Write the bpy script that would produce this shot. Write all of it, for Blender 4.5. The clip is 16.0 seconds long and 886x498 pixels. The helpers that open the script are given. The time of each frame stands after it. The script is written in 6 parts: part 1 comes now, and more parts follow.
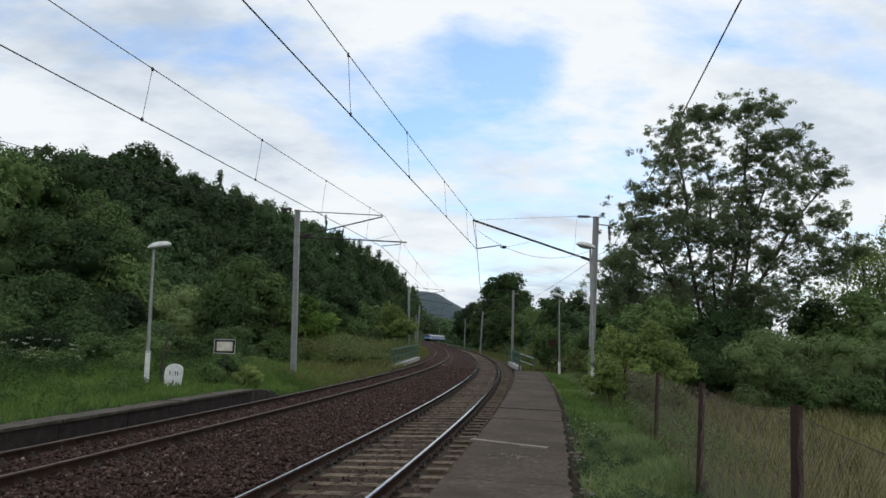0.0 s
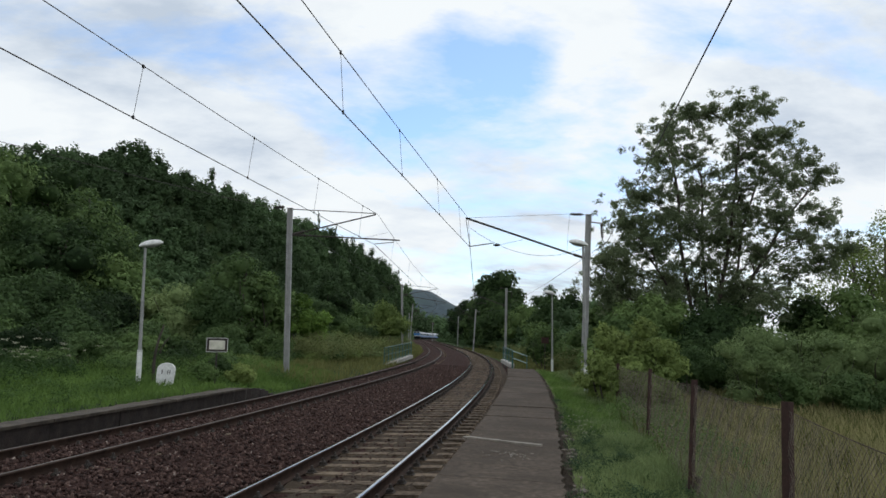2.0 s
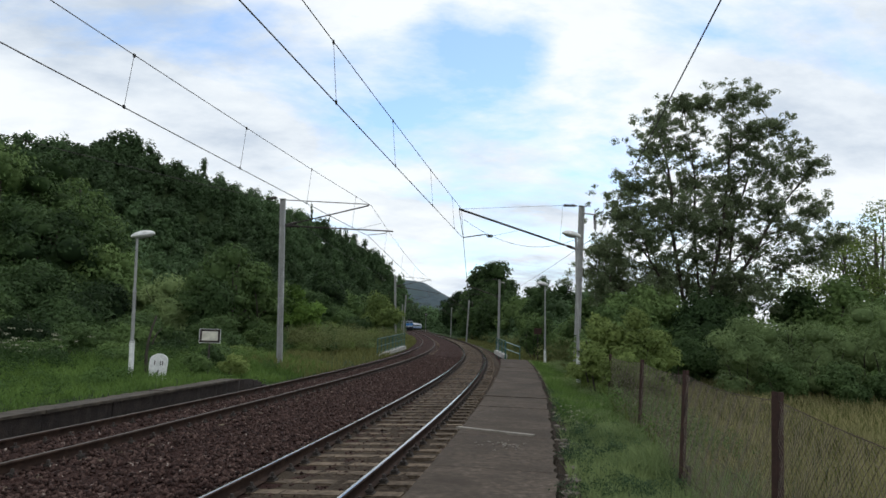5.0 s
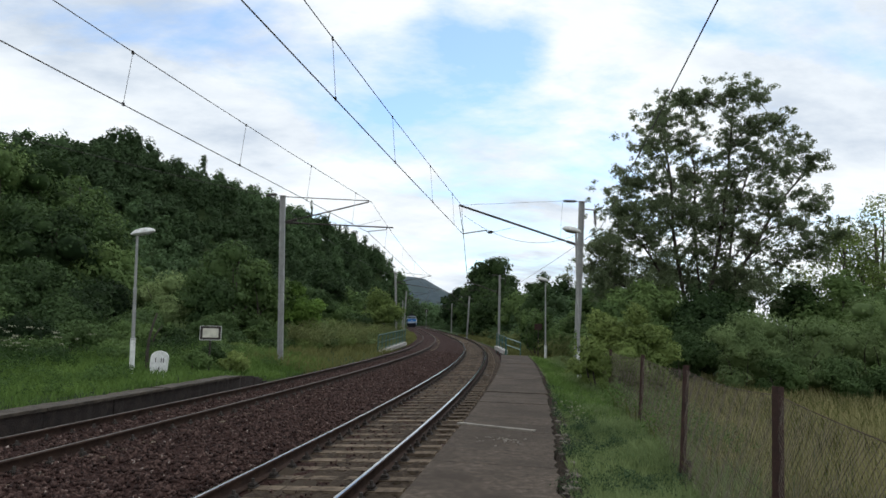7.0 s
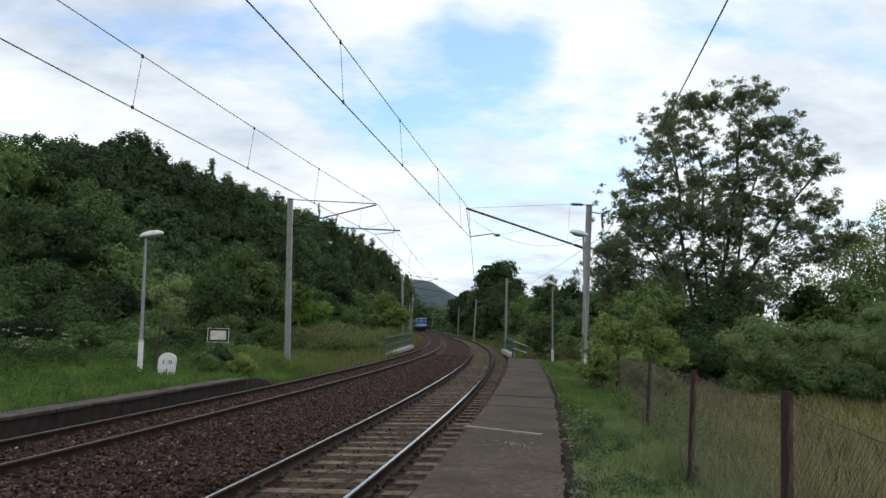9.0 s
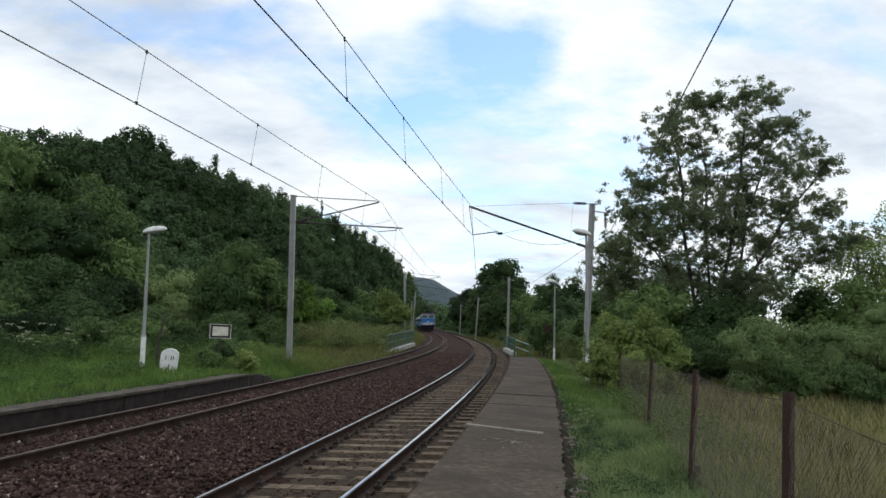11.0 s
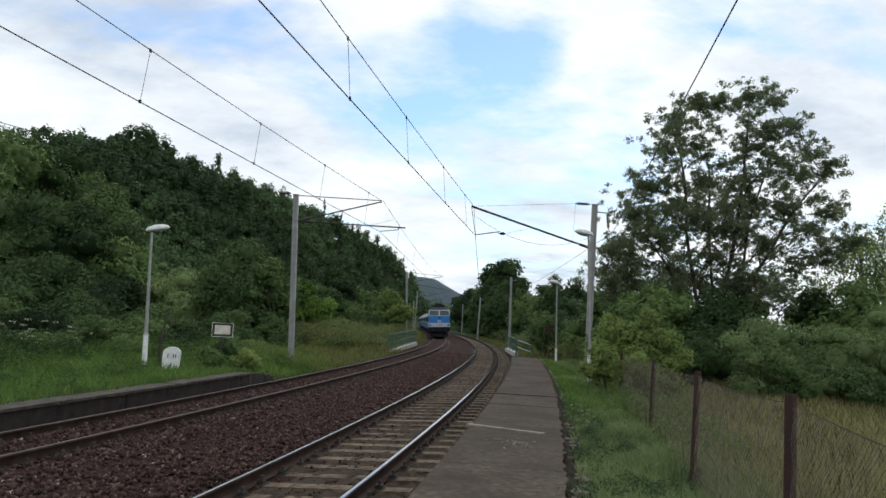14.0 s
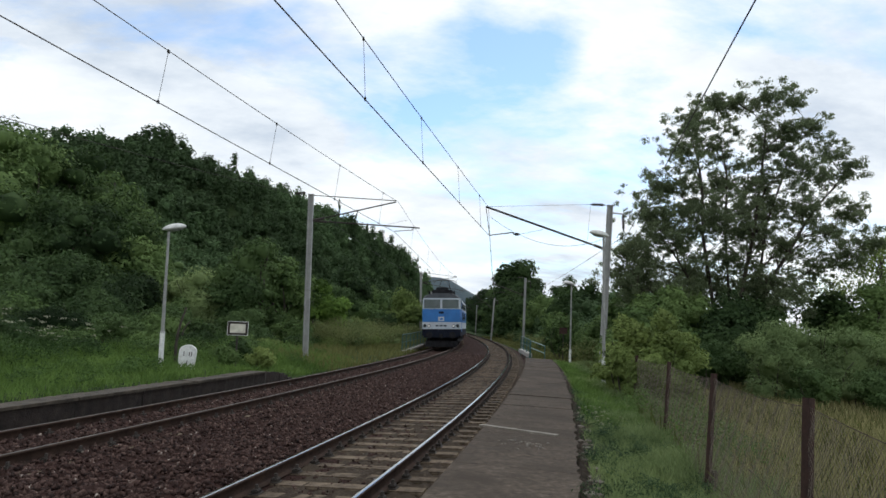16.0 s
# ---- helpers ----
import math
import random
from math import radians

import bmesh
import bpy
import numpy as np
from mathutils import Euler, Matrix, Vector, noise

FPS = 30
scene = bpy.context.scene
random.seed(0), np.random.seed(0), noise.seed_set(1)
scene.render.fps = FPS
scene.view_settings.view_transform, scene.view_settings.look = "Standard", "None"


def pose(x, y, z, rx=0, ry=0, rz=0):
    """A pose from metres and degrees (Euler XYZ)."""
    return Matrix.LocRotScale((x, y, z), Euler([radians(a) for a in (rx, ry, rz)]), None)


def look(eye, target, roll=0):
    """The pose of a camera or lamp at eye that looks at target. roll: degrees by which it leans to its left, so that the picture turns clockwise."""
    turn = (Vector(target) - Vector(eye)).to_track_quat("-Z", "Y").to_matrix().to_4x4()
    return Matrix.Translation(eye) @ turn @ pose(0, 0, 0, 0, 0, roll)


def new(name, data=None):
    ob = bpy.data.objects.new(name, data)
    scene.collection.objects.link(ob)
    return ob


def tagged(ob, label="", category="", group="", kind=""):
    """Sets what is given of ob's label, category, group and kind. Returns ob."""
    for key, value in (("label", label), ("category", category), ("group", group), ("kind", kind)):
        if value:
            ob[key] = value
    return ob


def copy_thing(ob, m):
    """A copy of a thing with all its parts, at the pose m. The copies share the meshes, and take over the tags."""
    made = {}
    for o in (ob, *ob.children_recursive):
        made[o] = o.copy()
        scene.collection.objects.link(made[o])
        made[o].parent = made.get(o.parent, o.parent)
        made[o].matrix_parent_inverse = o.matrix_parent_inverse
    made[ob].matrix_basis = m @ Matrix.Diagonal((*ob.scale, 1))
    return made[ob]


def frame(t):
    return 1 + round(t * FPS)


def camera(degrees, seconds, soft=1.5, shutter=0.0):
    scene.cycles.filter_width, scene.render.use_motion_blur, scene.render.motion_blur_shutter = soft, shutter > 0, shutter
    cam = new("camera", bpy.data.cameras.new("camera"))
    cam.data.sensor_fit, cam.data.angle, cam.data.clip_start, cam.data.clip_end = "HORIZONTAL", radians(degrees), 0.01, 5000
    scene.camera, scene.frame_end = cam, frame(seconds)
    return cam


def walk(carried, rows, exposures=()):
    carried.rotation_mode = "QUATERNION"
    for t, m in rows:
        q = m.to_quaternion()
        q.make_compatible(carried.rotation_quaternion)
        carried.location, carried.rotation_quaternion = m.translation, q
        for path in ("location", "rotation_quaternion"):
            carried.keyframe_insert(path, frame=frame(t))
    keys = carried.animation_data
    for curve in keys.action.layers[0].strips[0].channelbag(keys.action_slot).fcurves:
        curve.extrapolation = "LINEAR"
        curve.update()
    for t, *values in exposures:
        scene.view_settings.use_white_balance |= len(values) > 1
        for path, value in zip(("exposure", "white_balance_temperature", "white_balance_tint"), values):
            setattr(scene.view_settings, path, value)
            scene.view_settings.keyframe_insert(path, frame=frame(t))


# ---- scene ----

# the camera: held by hand at one spot on the platform, turning a little
cam = camera(69.04, 16.0, soft=1.55)
EYE = (0.0, 0.0, 1.804)
TURNS = [
    (0.0, 98.027, -1.788, -1.326),
    (0.5, 98.170, -1.749, -1.385),
    (1.0, 98.424, -1.748, -1.555),
    (1.5, 98.367, -1.547, -1.729),
    (2.0, 97.857, -1.595, -1.927),
    (2.5, 97.633, -1.531, -2.101),
    (3.0, 97.638, -1.673, -2.248),
    (3.5, 97.500, -1.688, -2.408),
    (4.0, 97.405, -1.740, -2.534),
    (6.5, 96.674, -1.333, -2.476),
    (7.0, 96.737, -1.353, -2.486),
    (7.5, 96.718, -1.509, -2.359),
    (8.0, 96.811, -1.521, -2.223),
    (8.5, 96.908, -1.545, -2.137),
    (9.0, 96.994, -1.560, -1.882),
    (11.5, 96.755, -2.078, -1.735),
    (12.0, 96.722, -2.072, -1.798),
    (12.5, 96.682, -2.240, -1.802),
    (13.0, 96.673, -2.456, -1.746),
    (13.5, 96.696, -2.444, -1.667),
    (14.0, 96.780, -2.348, -1.548),
    (14.5, 96.826, -2.536, -1.401),
    (15.0, 96.926, -2.529, -1.335),
    (15.5, 96.939, -2.643, -1.035),
    (16.0, 96.752, -2.795, -0.331),
]
walk(cam, [(t, pose(*EYE, rx, ry, rz)) for t, rx, ry, rz in TURNS],
     exposures=[(0.0, -0.12), (1.5, -0.11), (4.0, -0.06), (6.5, 0.02), (16.0, 0.03)])

# ---- sky and sun ----
SUN_EL, SUN_AZ = radians(52), radians(20)   # high, ahead of the platform, veiled by cloud


def make_world():
    w = bpy.data.worlds.new("sky")
    w.use_nodes = True
    scene.world = w
    nt = w.node_tree
    nt.nodes.clear()
    N, L = nt.nodes.new, nt.links.new
    out = N("ShaderNodeOutputWorld")
    bg = N("ShaderNodeBackground")
    sky = N("ShaderNodeTexSky")
    sky.sky_type, sky.sun_disc = "NISHITA", False
    sky.sun_elevation, sky.sun_rotation = SUN_EL, SUN_AZ
    sky.air_density, sky.dust_density, sky.ozone_density = 1.2, 0.2, 4.0
    tint = N("ShaderNodeVectorMath")
    tint.operation = "SCALE"
    tint.inputs["Scale"].default_value = 0.17
    L(sky.outputs["Color"], tint.inputs[0])
    co = N("ShaderNodeTexCoord")
    sep = N("ShaderNodeSeparateXYZ")
    L(co.outputs["Generated"], sep.inputs[0])
    # clouds lie on a flat layer overhead: direction over height
    h = N("ShaderNodeMath"); h.operation = "MAXIMUM"; h.inputs[1].default_value = 0.0
    L(sep.outputs["Z"], h.inputs[0])
    h2 = N("ShaderNodeMath"); h2.operation = "ADD"; h2.inputs[1].default_value = 0.3
    L(h.outputs[0], h2.inputs[0])
    inv = N("ShaderNodeMath"); inv.operation = "DIVIDE"; inv.inputs[0].default_value = 1.0
    L(h2.outputs[0], inv.inputs[1])
    lay = N("ShaderNodeVectorMath"); lay.operation = "SCALE"
    L(co.outputs["Generated"], lay.inputs[0]); L(inv.outputs[0], lay.inputs["Scale"])
    mp = N("ShaderNodeMapping")
    mp.inputs["Location"].default_value = CLOUD_SHIFT
    mp.inputs["Rotation"].default_value = (0, 0, radians(-35))
    mp.inputs["Scale"].default_value = (1.0, 1.6, 0.8)
    L(lay.outputs[0], mp.inputs["Vector"])
    n1 = N("ShaderNodeTexNoise")
    n1.inputs["Scale"].default_value, n1.inputs["Detail"].default_value = 1.5, 10.0
    n1.inputs["Roughness"].default_value, n1.inputs["Distortion"].default_value = 0.6, 0.2
    L(mp.outputs[0], n1.inputs["Vector"])
    def toward(az, el, near, far, gain):
        """How close a direction lies to a bearing, 0 to gain."""
        d = N("ShaderNodeVectorMath"); d.operation = "DOT_PRODUCT"
        d.inputs[1].default_value = (math.sin(radians(az)) * math.cos(radians(el)), math.cos(radians(az)) * math.cos(radians(el)), math.sin(radians(el)))
        nz = N("ShaderNodeVectorMath"); nz.operation = "NORMALIZE"
        L(co.outputs["Generated"], nz.inputs[0]); L(nz.outputs[0], d.inputs[0])
        r = N("ShaderNodeMapRange"); r.interpolation_type = "SMOOTHSTEP"
        r.inputs["From Min"].default_value, r.inputs["From Max"].default_value = math.cos(radians(far)), math.cos(radians(near))
        r.inputs["To Max"].default_value = gain
        L(d.outputs["Value"], r.inputs["Value"])
        return r.outputs[0]

    def plus(a, c, op="ADD"):
        m = N("ShaderNodeMath"); m.operation = op
        L(a, m.inputs[0]); L(c, m.inputs[1])
        return m.outputs[0]
    cover = N("ShaderNodeValToRGB")
    cover.color_ramp.elements[0].position, cover.color_ramp.elements[1].position = 0.3, 0.47
    thick = n1.outputs["Fac"]
    for az, el, near, far, gain in GAPS:
        thick = plus(thick, toward(az, el, near, far, gain), "SUBTRACT")
    L(thick, cover.inputs[0])
    # grey undersides and bright tops
    n2 = N("ShaderNodeTexNoise")
    n2.inputs["Scale"].default_value, n2.inputs["Detail"].default_value = 1.5, 9.0
    n2.inputs["Roughness"].default_value = 0.6
    mp2 = N("ShaderNodeMapping"); mp2.inputs["Location"].default_value = SHADE_SHIFT
    L(mp.outputs[0], mp2.inputs["Vector"]); L(mp2.outputs[0], n2.inputs["Vector"])
    tone = N("ShaderNodeValToRGB")
    e = tone.color_ramp.elements
    e[0].position, e[0].color = 0.27, (0.58, 0.67, 0.79, 1)
    e[1].position, e[1].color = 0.51, (0.98, 1.03, 1.06, 1)
    mid = tone.color_ramp.elements.new(0.4); mid.color = (0.83, 0.9, 0.975, 1)
    shade = n2.outputs["Fac"]
    for az, el, near, far, gain in BANKS:
        shade = plus(shade, toward(az, el, near, far, gain), "SUBTRACT")
    L(shade, tone.inputs[0])
    mix = N("ShaderNodeMix"); mix.data_type = "RGBA"
    L(cover.outputs["Color"], mix.inputs["Factor"])
    L(tint.outputs[0], mix.inputs["A"]); L(tone.outputs["Color"], mix.inputs["B"])
    L(mix.outputs["Result"], bg.inputs["Color"])
    bg.inputs["Strength"].default_value = 1.0
    L(bg.outputs[0], out.inputs[0])


# bearing east of the track, height, reach and depth of the blue openings and of the grey banks in the cloud
GAPS = [(5.2, 26.5, 0.0, 8.0, 0.14), (9.3, 23.6, 0.0, 3.5, 0.06), (-24, 27, 0, 16, 0.03)]
BANKS = [(38, 22, 0, 20, 0.12), (-24, 22, 0, 24, 0.065), (17, 27, 0, 16, -0.09), (-3, 12, 0, 14, 0.03)]
CLOUD_SHIFT = (3.1, 1.7, 0.0)
SHADE_SHIFT = (5.2, 2.4, 1.0)
make_world()
sun = new("sun", bpy.data.lights.new("sun", "SUN"))
sun.data.energy, sun.data.angle, sun.data.color = 0.8, radians(14), (1.0, 0.96, 0.9)
sd = Vector((math.sin(SUN_AZ) * math.cos(SUN_EL), math.cos(SUN_AZ) * math.cos(SUN_EL), math.sin(SUN_EL)))
sun.matrix_world = look((0, 0, 40), Vector((0, 0, 40)) - sd)


# ---- materials ----
def mat(name, ramp, scale=4.0, rough=0.85, metal=0.0, bump=0.3, fine=60.0, island=0.0, obrand=0.0,
        big=0.0, big_colour=None, leafy=0.0, stretch=(1, 1, 1), bump_dist=0.01, detail=6.0, plant=0.0, spec=0.5):
    """A procedural surface: noise through a ramp, a second fine noise, bump, and random tint per piece."""
    m = bpy.data.materials.new(name)
    m.use_nodes = True
    nt = m.node_tree
    N, L = nt.nodes.new, nt.links.new
    bs = nt.nodes["Principled BSDF"]
    out = nt.nodes["Material Output"]
    co = N("ShaderNodeTexCoord")
    geo = N("ShaderNodeNewGeometry")
    mp = N("ShaderNodeMapping"); mp.inputs["Scale"].default_value = stretch
    L(geo.outputs["Position"] if island or big or leafy else co.outputs["Object"], mp.inputs["Vector"])
    n = N("ShaderNodeTexNoise")
    n.inputs["Scale"].default_value, n.inputs["Detail"].default_value = scale, detail
    n.inputs["Roughness"].default_value = 0.62
    L(mp.outputs[0], n.inputs["Vector"])
    r = N("ShaderNodeValToRGB")
    el = r.color_ramp.elements
    el[0].position, el[0].color = ramp[0][0], (*ramp[0][1], 1)
    el[1].position, el[1].color = ramp[-1][0], (*ramp[-1][1], 1)
    for p, c in ramp[1:-1]:
        el.new(p).color = (*c, 1)
    src = n.outputs["Fac"]
    if island or obrand:
        rnd = geo.outputs["Random Per Island"]
        if obrand:
            rnd = N("ShaderNodeObjectInfo").outputs["Random"]
        k = island or obrand
        mr = N("ShaderNodeMapRange")
        mr.inputs["To Min"].default_value, mr.inputs["To Max"].default_value = -k / 2, k / 2
        L(rnd, mr.inputs["Value"])
        ad = N("ShaderNodeMath"); ad.operation = "ADD"
        L(src, ad.inputs[0]); L(mr.outputs[0], ad.inputs[1])
        src = ad.outputs[0]
    if plant:   # each tree a little lighter or darker than the next
        mr = N("ShaderNodeMapRange")
        mr.inputs["To Min"].default_value, mr.inputs["To Max"].default_value = -plant / 2, plant / 2
        L(N("ShaderNodeObjectInfo").outputs["Random"], mr.inputs["Value"])
        ad = N("ShaderNodeMath"); ad.operation = "ADD"
        L(src, ad.inputs[0]); L(mr.outputs[0], ad.inputs[1])
        src = ad.outputs[0]
    L(src, r.inputs[0])
    col = r.outputs["Color"]
    f = N("ShaderNodeTexNoise")
    f.inputs["Scale"].default_value, f.inputs["Detail"].default_value = fine, 3.0
    L(mp.outputs[0], f.inputs["Vector"])
    if not leafy:
        fr = N("ShaderNodeMapRange")
        fr.inputs["To Min"].default_value, fr.inputs["To Max"].default_value = 0.72, 1.25
        L(f.outputs["Fac"], fr.inputs["Value"])
        sc = N("ShaderNodeVectorMath"); sc.operation = "SCALE"
        L(col, sc.inputs[0]); L(fr.outputs[0], sc.inputs["Scale"])
        col = sc.outputs[0]
    if big:
        g = N("ShaderNodeTexNoise"); g.inputs["Scale"].default_value, g.inputs["Detail"].default_value = big, 4.0
        L(geo.outputs["Position"], g.inputs["Vector"])
        gr = N("ShaderNodeMapRange")
        gr.inputs["From Min"].default_value, gr.inputs["From Max"].default_value = 0.42, 0.62
        L(g.outputs["Fac"], gr.inputs["Value"])
        mx = N("ShaderNodeMix"); mx.data_type = "RGBA"
        L(gr.outputs[0], mx.inputs["Factor"])
        L(col, mx.inputs["A"]); mx.inputs["B"].default_value = (*big_colour, 1)
        if leafy:
            mg = N("ShaderNodeMix"); mg.data_type = "RGBA"; mg.inputs["Factor"].default_value = 0.5
            L(col, mg.inputs["A"]); L(mx.outputs["Result"], mg.inputs["B"])
            mx = mg
        col = mx.outputs["Result"]
    L(col, bs.inputs["Base Color"])
    bs.inputs["Roughness"].default_value, bs.inputs["Metallic"].default_value = rough, metal
    if bump:
        b = N("ShaderNodeBump"); b.inputs["Strength"].default_value = bump
        b.inputs["Distance"].default_value = bump_dist
        L(f.outputs["Fac"], b.inputs["Height"]); L(b.outputs[0], bs.inputs["Normal"])
    bs.inputs["Specular IOR Level"].default_value = spec
    if leafy:
        tr = N("ShaderNodeBsdfTranslucent"); L(col, tr.inputs["Color"])
        ms = N("ShaderNodeMixShader"); ms.inputs[0].default_value = leafy
        L(bs.outputs[0], ms.inputs[1]); L(tr.outputs[0], ms.inputs[2]); L(ms.outputs[0], out.inputs[0])
        bs.inputs["Specular IOR Level"].default_value = 0.12
    return m


def leafmat(name, dark, light, big_colour, k=0.5, leafy=0.22):
    return mat(name, [(0.26, tuple(0.55 * c for c in dark)), (0.5, tuple((a + c) / 2 for a, c in zip(dark, light))), (0.76, light)], scale=0.55, rough=0.8, bump=0,
               island=0.15, big=0.3, big_colour=big_colour, leafy=leafy, plant=k)


M = {
    "grass_ground": mat("grass_ground", [(0.3, (0.02, 0.036, 0.013)), (0.55, (0.036, 0.06, 0.018)), (0.75, (0.066, 0.075, 0.03))], 1.3,
                        0.95, fine=25, bump=0.8, bump_dist=0.05, big=0.05, big_colour=(0.03, 0.047, 0.016), spec=0.1),
    "ballast": mat("ballast", [(0.3, (0.011, 0.0058, 0.005)), (0.5, (0.038, 0.019, 0.0155)), (0.72, (0.09, 0.047, 0.038))], 22, 0.95, fine=45, spec=0.1,
                   bump=1.0, bump_dist=0.05, big=0.7, big_colour=(0.033, 0.0165, 0.0135)),
    "stone": mat("stone", [(0.15, (0.014, 0.008, 0.007)), (0.5, (0.054, 0.031, 0.026)), (0.86, (0.108, 0.067, 0.056)), (0.91, (0.36, 0.31, 0.27))], 25,
                 0.9, fine=90, bump=0.4, island=0.62, spec=0.15),
    "rail_side": mat("rail_side", [(0.3, (0.02, 0.012, 0.009)), (0.7, (0.066, 0.039, 0.028))], 6, 0.85, spec=0.2, metal=0.1, fine=70),
    "rail_top": mat("rail_top", [(0.3, (0.24, 0.235, 0.23)), (0.7, (0.4, 0.39, 0.38))], 3, 0.13, metal=1.0, bump=0.0, fine=30),
    "rail_top_dull": mat("rail_top_dull", [(0.3, (0.045, 0.036, 0.03)), (0.7, (0.11, 0.09, 0.075))], 3, 0.6, metal=0.4, bump=0.1, fine=30),
    "sleeper": mat("sleeper", [(0.3, (0.055, 0.041, 0.029)), (0.7, (0.19, 0.145, 0.103))], 7, 0.9, fine=40, obrand=0.2, spec=0.15, bump=0.8, bump_dist=0.02),
    "concrete": mat("concrete", [(0.24, (0.024, 0.018, 0.0135)), (0.4, (0.058, 0.045, 0.035)), (0.56, (0.083, 0.065, 0.05)), (0.76, (0.15, 0.12, 0.093))], 12, 0.92, fine=70,
                    obrand=0.14, bump=0.7, detail=10, big=1.2, big_colour=(0.05, 0.039, 0.03), spec=0.15),
    "old_edge": mat("old_edge", [(0.3, (0.024, 0.019, 0.013)), (0.7, (0.085, 0.067, 0.049))], 4, 0.95, fine=45, bump=0.8),
    "galv": mat("galv", [(0.3, (0.22, 0.22, 0.215)), (0.7, (0.36, 0.36, 0.35))], 3, 0.55, metal=0.3, fine=30, bump=0.1),
    "white_paint": mat("white_paint", [(0.25, (0.5, 0.5, 0.48)), (0.6, (0.78, 0.78, 0.76))], 6, 0.6, fine=40, bump=0.2),
    "wire": mat("wire", [(0.3, (0.02, 0.02, 0.02)), (0.7, (0.05, 0.045, 0.04))], 3, 0.6, metal=0.5, bump=0),
    "dark_iron": mat("dark_iron", [(0.3, (0.025, 0.022, 0.02)), (0.7, (0.08, 0.065, 0.055))], 8, 0.7, metal=0.4, fine=50),
    "rust": mat("rust", [(0.3, (0.02, 0.01, 0.008)), (0.7, (0.062, 0.028, 0.021))], 12, 0.9, metal=0.1, fine=70),
    "green_paint": mat("green_paint", [(0.3, (0.025, 0.085, 0.075)), (0.7, (0.055, 0.14, 0.125))], 5, 0.6, fine=40, bump=0.15),
    "bark": mat("bark", [(0.3, (0.03, 0.024, 0.018)), (0.7, (0.09, 0.075, 0.06))], 5, 0.95, fine=30, bump=1.0, stretch=(1, 1, .3), bump_dist=.03),
    "leaf": leafmat("leaf", (0.05, 0.092, 0.031), (0.165, 0.24, 0.08), (0.075, 0.13, 0.04)),
    "leaf_dark": leafmat("leaf_dark", (0.03, 0.058, 0.022), (0.092, 0.145, 0.05), (0.045, 0.08, 0.03)),
    "leaf_light": leafmat("leaf_light", (0.09, 0.135, 0.036), (0.23, 0.29, 0.088), (0.125, 0.18, 0.05)),
    "leaf_willow": leafmat("leaf_willow", (0.085, 0.14, 0.054), (0.24, 0.31, 0.125), (0.135, 0.195, 0.078)),
    "leaf_bright": leafmat("leaf_bright", (0.085, 0.16, 0.03), (0.22, 0.34, 0.075), (0.125, 0.22, 0.04)),
    "grass": leafmat("grass", (0.075, 0.125, 0.046), (0.25, 0.31, 0.13), (0.125, 0.18, 0.078)),
    "grass_bright": leafmat("grass_bright", (0.055, 0.112, 0.024), (0.16, 0.25, 0.062), (0.085, 0.15, 0.036)),
    "straw": leafmat("straw", (0.17, 0.165, 0.07), (0.45, 0.4, 0.2), (0.25, 0.24, 0.105)),
    # green woods with the blue of distance haze mixed into the base colour
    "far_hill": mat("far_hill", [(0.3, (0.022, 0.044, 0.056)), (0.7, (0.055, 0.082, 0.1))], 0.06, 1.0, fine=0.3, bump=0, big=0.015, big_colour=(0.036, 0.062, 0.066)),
}


# ---- mesh helpers ----
def setmat(ob, m):
    ob.data.materials.append(M[m] if isinstance(m, str) else m)
    return ob


def part(name, bm, material, parent=None, label=""):
    """Links a bmesh as one mesh object, under a thing or a part if one is given."""
    me = bpy.data.meshes.new(name)
    bm.to_mesh(me)
    bm.free()
    ob = new(name, me)
    setmat(ob, material)
    if parent is not None:
        ob.parent = parent
    return tagged(ob, label)


def empty(name, m=None):
    ob = new(name)
    ob.empty_display_size = 0.2
    if m is not None:
        ob.matrix_basis = m
    return ob


def raw(name, v, f, material, parent=None, smooth=False):
    """A mesh from arrays of vertices and of equal-sided faces."""
    v, f = np.asarray(v, np.float32).reshape(-1, 3), np.asarray(f, np.int32)
    me = bpy.data.meshes.new(name)
    me.vertices.add(len(v)); me.vertices.foreach_set("co", v.ravel())
    me.loops.add(f.size); me.loops.foreach_set("vertex_index", f.ravel())
    me.polygons.add(len(f)); me.polygons.foreach_set("loop_start", np.arange(len(f), dtype=np.int32) * f.shape[1])
    if smooth:
        me.polygons.foreach_set("use_smooth", np.ones(len(f), bool))
    me.update(calc_edges=True)
    me.validate()
    ob = new(name, me)
    setmat(ob, material)
    if parent is not None:
        ob.parent = parent
    return ob


def box(bm, x0, x1, y0, y1, z0, z1, bevel=0.0, m=None):
    g = bmesh.ops.create_cube(bm, size=1.0)["verts"]
    for v in g:
        v.co = Vector(((x0 + x1) / 2 + v.co.x * (x1 - x0), (y0 + y1) / 2 + v.co.y * (y1 - y0), (z0 + z1) / 2 + v.co.z * (z1 - z0)))
    if bevel:
        es = {e for v in g for e in v.link_edges}
        r = bmesh.ops.bevel(bm, geom=list(es), offset=bevel, segments=2, affect="EDGES", clamp_overlap=True)
        g = list({v for f in r["faces"] for v in f.verts} | {v for v in g if v.is_valid})
    if m is not None:
        bmesh.ops.transform(bm, matrix=m, verts=g)
    return g


def tube(bm, a, b, r0, r1=None, n=8, caps=True):
    a, b = Vector(a), Vector(b)
    d = b - a
    g = bmesh.ops.create_cone(bm, cap_ends=caps, segments=n, radius1=r0, radius2=r0 if r1 is None else r1, depth=d.length)["verts"]
    bmesh.ops.transform(bm, matrix=Matrix.Translation((a + b) / 2) @ d.to_track_quat("Z", "Y").to_matrix().to_4x4(), verts=g)
    return g


